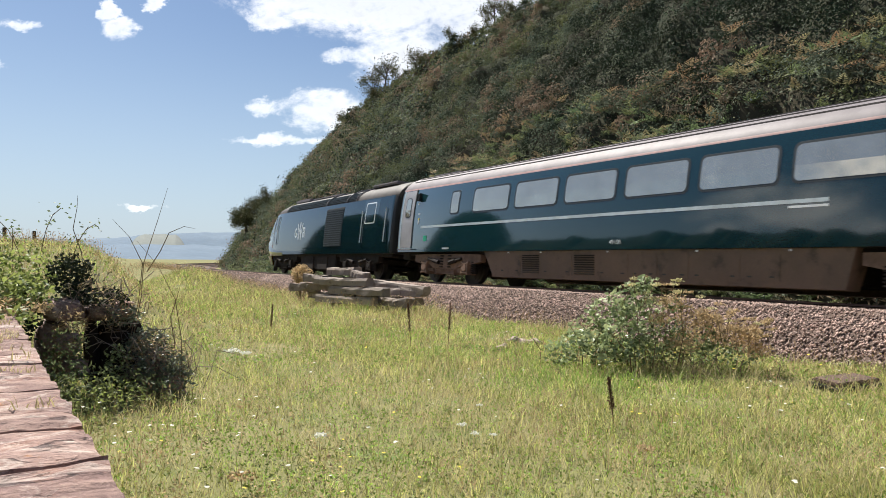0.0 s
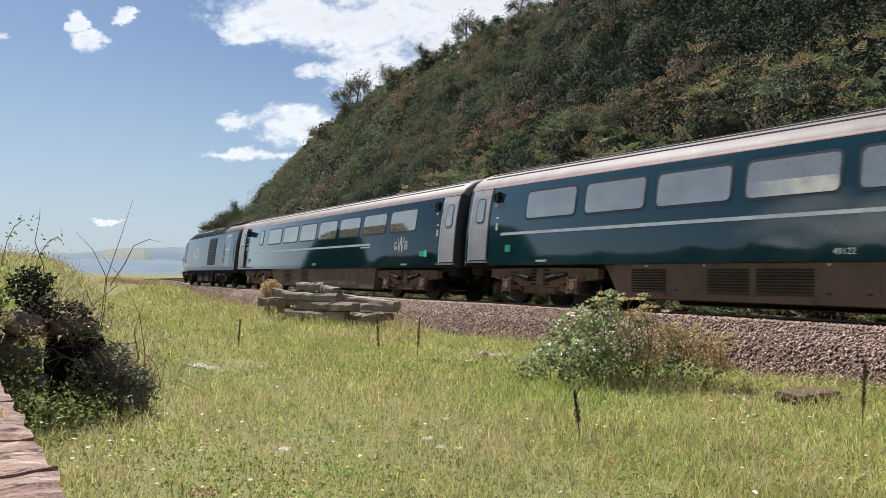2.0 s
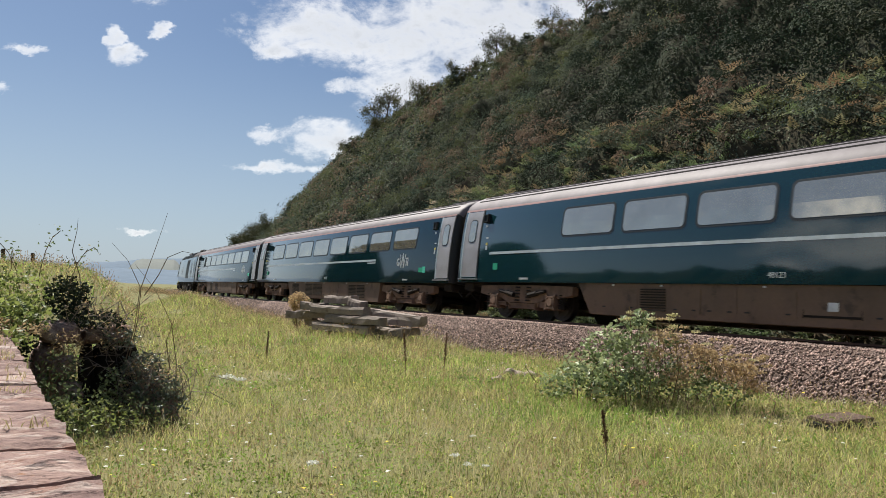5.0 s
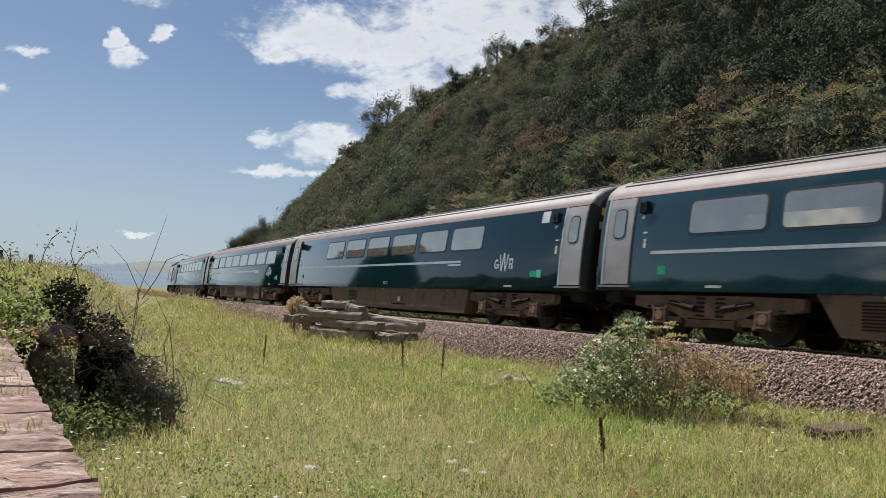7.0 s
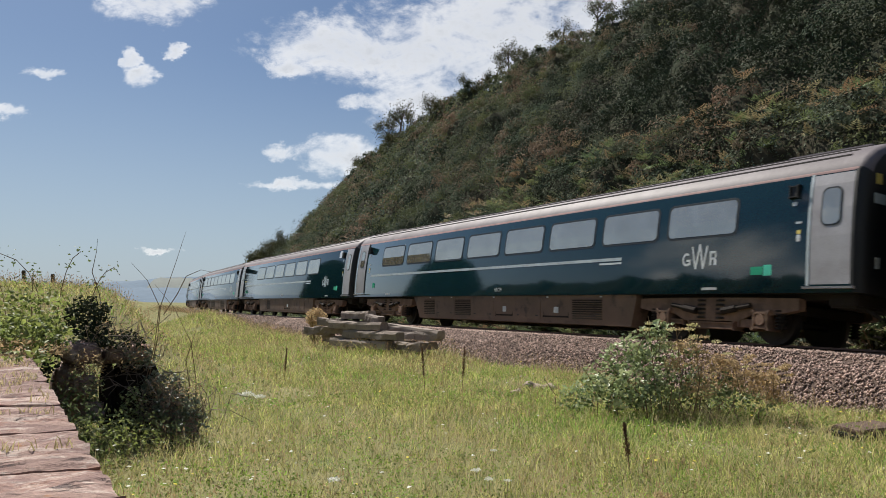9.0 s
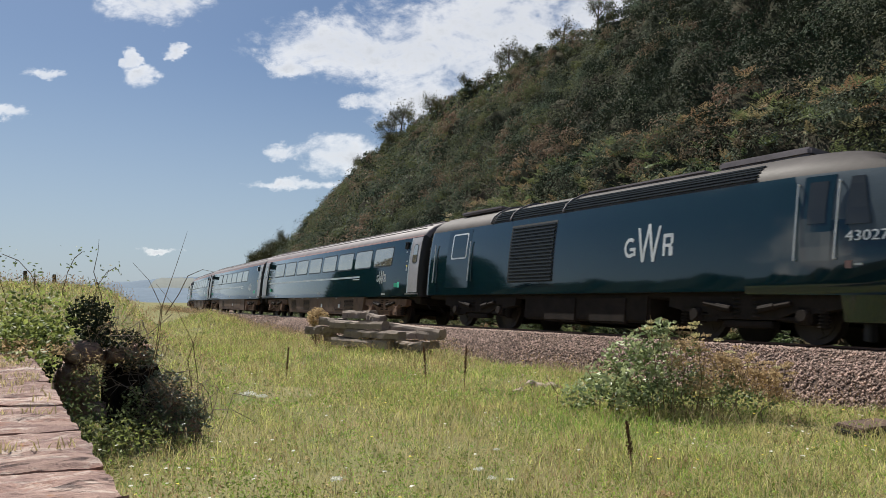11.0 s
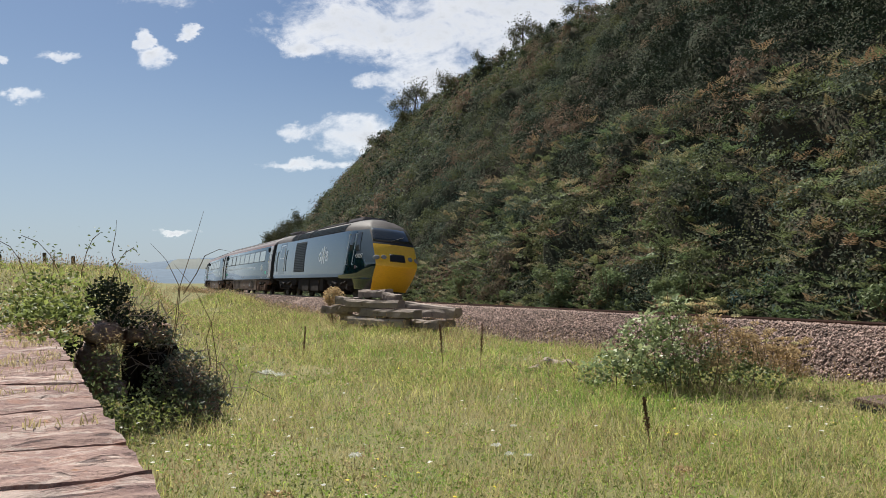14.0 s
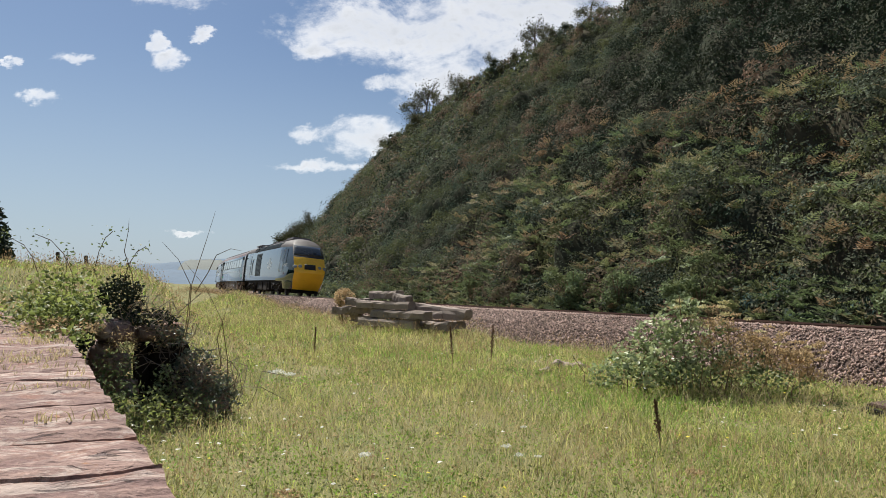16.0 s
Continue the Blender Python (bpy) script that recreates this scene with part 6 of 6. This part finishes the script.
def sleeper_pile():
    """Old concrete sleepers, stacked at random; a row is: along the pile, across it, bottom, length, turn, tilt."""
    rows = [(-1.55, 0.1, 0.10, 1.5, 4, 0), (0.2, -0.1, 0.10, 1.9, -2, 0), (1.45, 0.35, 0.08, 1.1, 3, 0), (-0.3, 0.7, 0.08, 2.6, 1, 0),
            (-1.75, -0.05, 0.31, 1.0, -7, 1), (-1.0, 0.05, 0.31, 0.9, 10, 0), (0.75, 0.0, 0.31, 1.9, 1, 0), (0.2, 0.65, 0.31, 2.6, -2, 0),
            (-1.6, -0.05, 0.52, 1.1, 6, 0), (0.55, -0.08, 0.47, 3.4, -1, 4.0), (-0.6, 0.6, 0.52, 2.4, 2, 0),
            (-1.35, 0.0, 0.76, 1.3, 3, -1), (-0.35, 0.15, 0.70, 0.8, -9, 5), (-2.35, 0.25, 0.36, 1.3, 9, 0), (-2.3, 0.1, 0.12, 1.2, -5, 0), (-2.2, 0.45, 0.56, 0.9, 6, 2),
            (-1.3, -0.25, -0.11, 1.9, 3, 0), (0.6, -0.15, -0.11, 1.7, -4, 0), (-2.95, 0.3, 0.30, 1.1, 14, 1), (1.75, -0.05, 0.31, 0.8, 6, 0), (1.5, -0.2, 0.09, 0.7, -8, 0)]
    base = pose(-2.15, 22.4, 0.26, 0, 0, 44)
    for i, (a, c, z, ln, turn, tilt) in enumerate(rows):
        ob = part("sleeper", beam_mesh(ln, 0.25 + 0.03 * (i % 3), 0.195 + 0.012 * (i % 4), i), M["concrete"])
        ob.matrix_basis = base @ pose(-c, -a, 0.06 + (z - 0.08) * 1.15, tilt, 0, turn)
        tagged(ob, "long weathered concrete sleeper on the pile" if ln > 1.7 else "broken weathered concrete sleeper in the pile", "sleeper", "sleepers in the pile")
    r = np.random.RandomState(3)
    b = thing("dry_shrub", pose(-4.95, 26.6, 0.0), label="round dried tan shrub behind the sleeper pile", category="shrub")
    bm = bmesh.new()
    for k in range(24):
        tube(bm, (0, 0, 0), (r.normal() * 0.22, r.normal() * 0.22, r.uniform(0.7, 1.25)), 0.01, 0.005, 5)
    part("stems", bm, M["twig"], b)
    leaf_mesh("dried_leaves", leaves(ball(r, 1100, (0, 0, 1.05), (0.36, 0.36, 0.34), 0.4), 0.07, 0.05, r, 0.2), M["tan"], b)


def drain_cover():
    d = thing("drain_cover", pose(5.1, 10.1, -0.05, 2, -3, 20), label="grey concrete drain cover sunk in the grass", category="drain cover")
    bm = bmesh.new()
    box(bm, -0.34, 0.34, -0.22, 0.22, 0.10, 0.15, 0.012)
    part("slab", bm, M["bed"], d)
    # Black block added as the dark, shaded gap below the slab.
    bm = bmesh.new()
    box(bm, -0.38, 0.38, -0.26, 0.26, -0.25, 0.09, 0.01)
    part("chamber", bm, M["black"], d, "black block that draws the shaded gap under the slab")


def fence_post(x, y, h):
    z = float(ground_z(np.array([x]), np.array([y]))[0])
    bm = bmesh.new()
    box(bm, -0.05, 0.05, -0.05, 0.05, -0.2, h, 0.012)
    ob = part("fence_post", bm, M["bark"])
    ob.matrix_basis = pose(x, y, z, 3, -2, 20)
    tagged(ob, "grey wooden fence post on the grassy bank", "fence post", "fence posts on the bank")


def hillock():
    """The scrub-covered knoll beyond the bank."""
    r = np.random.RandomState(51)
    k = thing("knoll", label="dark scrub-covered knoll beyond the grassy bank", category="knoll")
    bm = bmesh.new()
    bmesh.ops.create_icosphere(bm, subdivisions=4, radius=1.0)
    for v in bm.verts:
        v.co *= 1 + 0.10 * noise.noise(v.co * 3)
        v.co = Vector((-52.5 + v.co.x * 9.5, 65.6 + v.co.y * 9.5, -0.5 + v.co.z * 15))
    part("earth", bm, M["hill"], k)
    c = ball(r, 14000, (-52.5, 65.6, 0), (9.9, 9.9, 15.4), 0.94)
    c = c[c[:, 2] > 0]
    leaf_mesh("scrub", leaves(c, 0.6, 0.36, r, 0.3), M["dark_leaf"], k)


# ---- the wall ----
def stone_wall():
    w = thing("stone_wall", pose(WALL_A[0], WALL_A[1], 0, 0, 0, 31), label="old red sandstone wall with a broad worn top", category="wall")
    bm = bmesh.new()
    box(bm, -1.5, -0.03, -7, 17, -0.6, 0.86, 0.02)
    part("core", bm, M["stone"], w)
    r = random.Random(12)

    def stone(x0, x1, y0, y1, z0, z1, seed):
        bm = bmesh.new()
        nx, ny = max(2, int((x1 - x0) / 0.05)), max(2, int((y1 - y0) / 0.035))
        top, bot = [], []
        for i in range(nx + 1):
            ta, tb = [], []
            for j in range(ny + 1):
                x, y = x0 + (x1 - x0) * i / nx, y0 + (y1 - y0) * j / ny
                e = min(i, nx - i, j, ny - j)
                wob = 0.014 * noise.noise(Vector((x * 4, y * 4, 0)))
                step_ = noise.noise(Vector((x * 2.2, y * 9, 3.7)))
                z = z1 + 0.012 * noise.noise(Vector((x * 4, y * 7, 0.5))) + 0.009 * round(step_ * 2.4) / 2.4 + 0.008 * noise.noise(Vector((x * 13, y * 26, seed))) - (0.012 if e == 0 else 0.003 if e == 1 else 0)
                ta.append(bm.verts.new((x + wob * 1.6, y + wob * 2.0, z)))
                if e == 0:
                    tb.append((i, j))
            top.append(ta)
        for i in range(nx):
            for j in range(ny):
                bm.faces.new((top[i][j], top[i + 1][j], top[i + 1][j + 1], top[i][j + 1]))
        rim = [top[i][0] for i in range(nx + 1)] + [top[nx][j] for j in range(1, ny + 1)] + [top[i][ny] for i in range(nx - 1, -1, -1)] + [top[0][j] for j in range(ny - 1, 0, -1)]
        low = [bm.verts.new((v.co.x, v.co.y, z0)) for v in rim]
        for i in range(len(rim)):
            j = (i + 1) % len(rim)
            bm.faces.new((rim[i], low[i], low[j], rim[j]))
        bmesh.ops.recalc_face_normals(bm, faces=bm.faces)
        part("coping_stone", bm, M["stone"], w)
    y = -6.5
    k = 0
    while y < 16:
        d = r.choice((0.26, 0.38, 0.5, 0.62, 0.75))
        split = r.uniform(-0.95, -0.5)
        g = 0.008
        right = r.uniform(-0.012, 0.012)
        stone(split + g, right, y + g, y + d - g, 0.8, 1.0 + r.uniform(-0.006, 0.006), k)
        stone(-1.52, split - g, y + g, y + d - g + r.uniform(-0.004, 0.0), 0.8, 1.0 + r.uniform(-0.008, 0.008), k + 100)
        y += d
        k += 1
    # courses on the face towards the meadow
    for row in range(3):
        y = 0.5 + 0.15 * row
        while y < 14:
            d = r.uniform(0.28, 0.6)
            bm = bmesh.new()
            box(bm, -0.06, 0.02 + r.uniform(-0.015, 0.02), y + 0.01, y + d - 0.01, 0.02 + row * 0.26, 0.02 + row * 0.26 + 0.245, 0.02)
            part("stone", bm, M["stone"], w)
            y += d
    rr = np.random.RandomState(6)
    n = 9000
    X, Y = rr.uniform(-1.4, -0.05, n), rr.uniform(1.0, 9.0, n)
    ok = (wave(X, Y * 2, 0.9, 61) > 0.7) | ((wave(X, Y * 1.6, 1.3, 62) > 0.35) & (Y > 2.8))
    P = np.stack([X[ok], Y[ok], np.full(ok.sum(), 1.0)], -1)
    v = blades(P, rr.uniform(0.02, 0.06, len(P)), np.full(len(P), 0.006), np.zeros((len(P), 3)), rr)
    ob = blade_mesh("moss_tufts", v, M["dry_blade"])
    ob.parent = w
    tagged(ob, "dry moss and grass in the joints", kind="stuff")


M["seed"] = material("brown_seed", (0.34, 0.23, 0.13), 0.9, second=(0.46, 0.33, 0.20), scale=3, bump=0, island=0.8, translucent=0.3, spec=0.1)
M["dry_blade"] = material("dry_grass_blade", (0.58, 0.50, 0.29), 0.7, spec=0.15, second=(0.50, 0.43, 0.22), scale=0.6, grain=2, bump=0, island=0.6, translucent=0.35)
M["fresh_blade"] = material("fresh_grass_blade", (0.31, 0.43, 0.085), 0.55, second=(0.19, 0.31, 0.07), scale=0.6, grain=2, bump=0, island=0.6, translucent=0.5, spec=0.2)
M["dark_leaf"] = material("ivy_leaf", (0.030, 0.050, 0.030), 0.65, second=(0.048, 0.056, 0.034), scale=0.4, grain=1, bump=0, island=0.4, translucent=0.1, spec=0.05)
M["olive_leaf"] = material("gorse_leaf", (0.138, 0.148, 0.064), 0.7, second=(0.105, 0.128, 0.062), scale=0.25, grain=0.7, bump=0, island=0.35, translucent=0.3, spec=0.12)
M["fern_green"] = material("green_fern", (0.16, 0.23, 0.11), 0.6, spec=0.2, second=(0.19, 0.205, 0.09), scale=0.5, grain=2, bump=0, island=0.7, translucent=0.3)
M["highlight_leaf"] = material("highlight_leaf", (0.50, 0.53, 0.30), 0.35, second=(0.27, 0.35, 0.17), scale=3, grain=4, bump=0, island=0.6, translucent=0.3)
M["tree_leaf"] = material("tree_leaf", (0.075, 0.09, 0.035), 0.7, spec=0.15, second=(0.095, 0.085, 0.035), scale=1, grain=3, bump=0, island=0.8, translucent=0.15)
M["fern_pale"] = material("pale_fern", (0.30, 0.29, 0.16), 0.7, spec=0.2, second=(0.30, 0.19, 0.115), scale=0.4, amount=0.4, grain=2, bump=0, island=0.5, translucent=0.3)
# Deep shade of the thicket's hollow, put into a near-black colour.
M["earth"] = material("hollow_shade", (0.022, 0.017, 0.014), 1.0, second=(0.035, 0.026, 0.02), scale=5, grain=30, bump=0.6, spec=0.1)
M["bramble_leaf"] = material("bramble_leaf", (0.17, 0.20, 0.14), 0.4, second=(0.11, 0.13, 0.08), scale=3, grain=5, bump=0, island=0.9, translucent=0.25)
M["grey_twig"] = material("grey_dry_stem", (0.26, 0.21, 0.17), 0.9, second=(0.15, 0.11, 0.085), scale=6, grain=30, bump=0.2, island=0.7)
M["umbel_cream"] = material("cream_flower_head", (0.62, 0.56, 0.34), 0.9, second=(0.50, 0.46, 0.22), scale=6, bump=0, island=0.5, translucent=0.4, spec=0.1)
M["pale_stone"] = material("pale_stone", (0.36, 0.285, 0.225), 0.9, second=(0.24, 0.185, 0.15), scale=4, grain=20, bump=0.6)
build_meadow()
build_scrub()
build_bank_weeds()
build_lineside_weeds()
build_trees()
bush()
thicket()
creeper()
for u, h, seed in ((12.2, 2.0, 301), (9.0, 2.1, 302), (4.6, 1.7, 303), (-3.0, 1.2, 304), (22, 1.8, 305)):
    foot_shrub(u, h, seed)
for i, (x, y, h, lean) in enumerate(((1.60, 7.55, 0.46, -0.12), (-0.62, 13.6, 0.78, -0.08), (0.02, 13.7, 0.78, 0.05), (-3.6, 16.0, 0.7, 0.05), (4.55, 7.9, 0.75, 0.05))):
    dock(x, y, h, 100 + i, lean)
for i, (x, y, h, mat, s) in enumerate(((-0.93, 5.75, 0.25, "petal", 0.05), (0.22, 6.3, 0.22, "petal", 0.04), (0.12, 6.5, 0.24, "petal", 0.045), (0.35, 6.1, 0.26, "petal", 0.03), (0.28, 7.0, 0.3, "petal", 0.03),
                                      (1.55, 6.2, 0.12, "tan", 0.08), (-1.35, 5.2, 0.12, "tan", 0.1), (-2.85, 10.4, 0.35, "petal", 0.1), (-2.7, 10.5, 0.3, "petal", 0.08), (4.2, 11.0, 0.6, "tan", 0.2), (4.35, 11.2, 0.5, "tan", 0.16))):
    umbel(x, y, h, 200 + i, mat, s)
rock(1.22, 14.0, 0.05, (0.24, 0.2, 0.16), 3, "pale angular rock lying in the grass")
rock(1.55, 13.9, 0.08, (0.17, 0.14, 0.10), 5, "small pale rock beside a larger one")
rock(0.95, 13.2, 0.08, (0.12, 0.12, 0.08), 7, "small half-buried stone in the grass")
sleeper_pile()
drain_cover()
for x, y, h in ((-13.6, 24.0, 0.6), (-13.0, 24.6, 0.5), (-12.0, 25.4, 0.55)):
    fence_post(x, y, h)
hillock()
stone_wall()


# ---- motion ----
def joint_u(t):
    """Where along the line the leading coach's front coupling is at t seconds."""
    return 68.694 + 8.3755 * (t - 7) - 0.00667 * (t - 7) ** 2


def vehicle_pose(u, half, turned):
    a, b = along(u - half), along(u + half)
    yaw = math.degrees(math.atan2(-(b.x - a.x), b.y - a.y))
    c = (a + b) / 2
    return pose(c.x, c.y, c.z, 0, -CANT if turned else CANT, yaw + (180 if turned else 0))


def motions():
    times = [i * 0.5 for i in range(33)]
    for ob, off, half, turned in TRAIN:
        walk(ob, [(t, vehicle_pose(joint_u(t) + off, half, turned)) for t in times])
    # the wheels roll without slipping: a key each fifteenth of a second
    for w, y, r in WHEELS:
        back = w.parent.parent in [o for o, _, _, turned in TRAIN if turned]
        rows = []
        for i in range(241):
            t = i / 15
            turn = math.degrees((joint_u(t) - joint_u(0)) / r)
            rows.append((t, pose(0, y, r, turn if back else -turn, 0, 0)))
        walk(w, rows)


def stretch(ob, k):
    """Lengthens a vehicle along its own y; the bogies only move apart."""
    for child in ob.children:
        if child.type == "MESH":
            child.data.transform(Matrix.Diagonal((1, k, 1, 1)))
            stretch(child, k)
        else:
            child.location.y *= k
    return ob


COACH_LONG, CAR_LONG = 1.014, 1.0
TRAIN = [(stretch(power_car(""), CAR_LONG), 8.9 * CAR_LONG, 5.15 * CAR_LONG, False)]
for i in range(4):
    TRAIN.append((stretch(coach(i), COACH_LONG), (-11.5 - 23 * i) * COACH_LONG, 8.0 * COACH_LONG, False))
TRAIN.append((stretch(power_car("43027"), CAR_LONG), -92 * COACH_LONG - 8.82 * CAR_LONG, 5.15 * CAR_LONG, True))


motions()
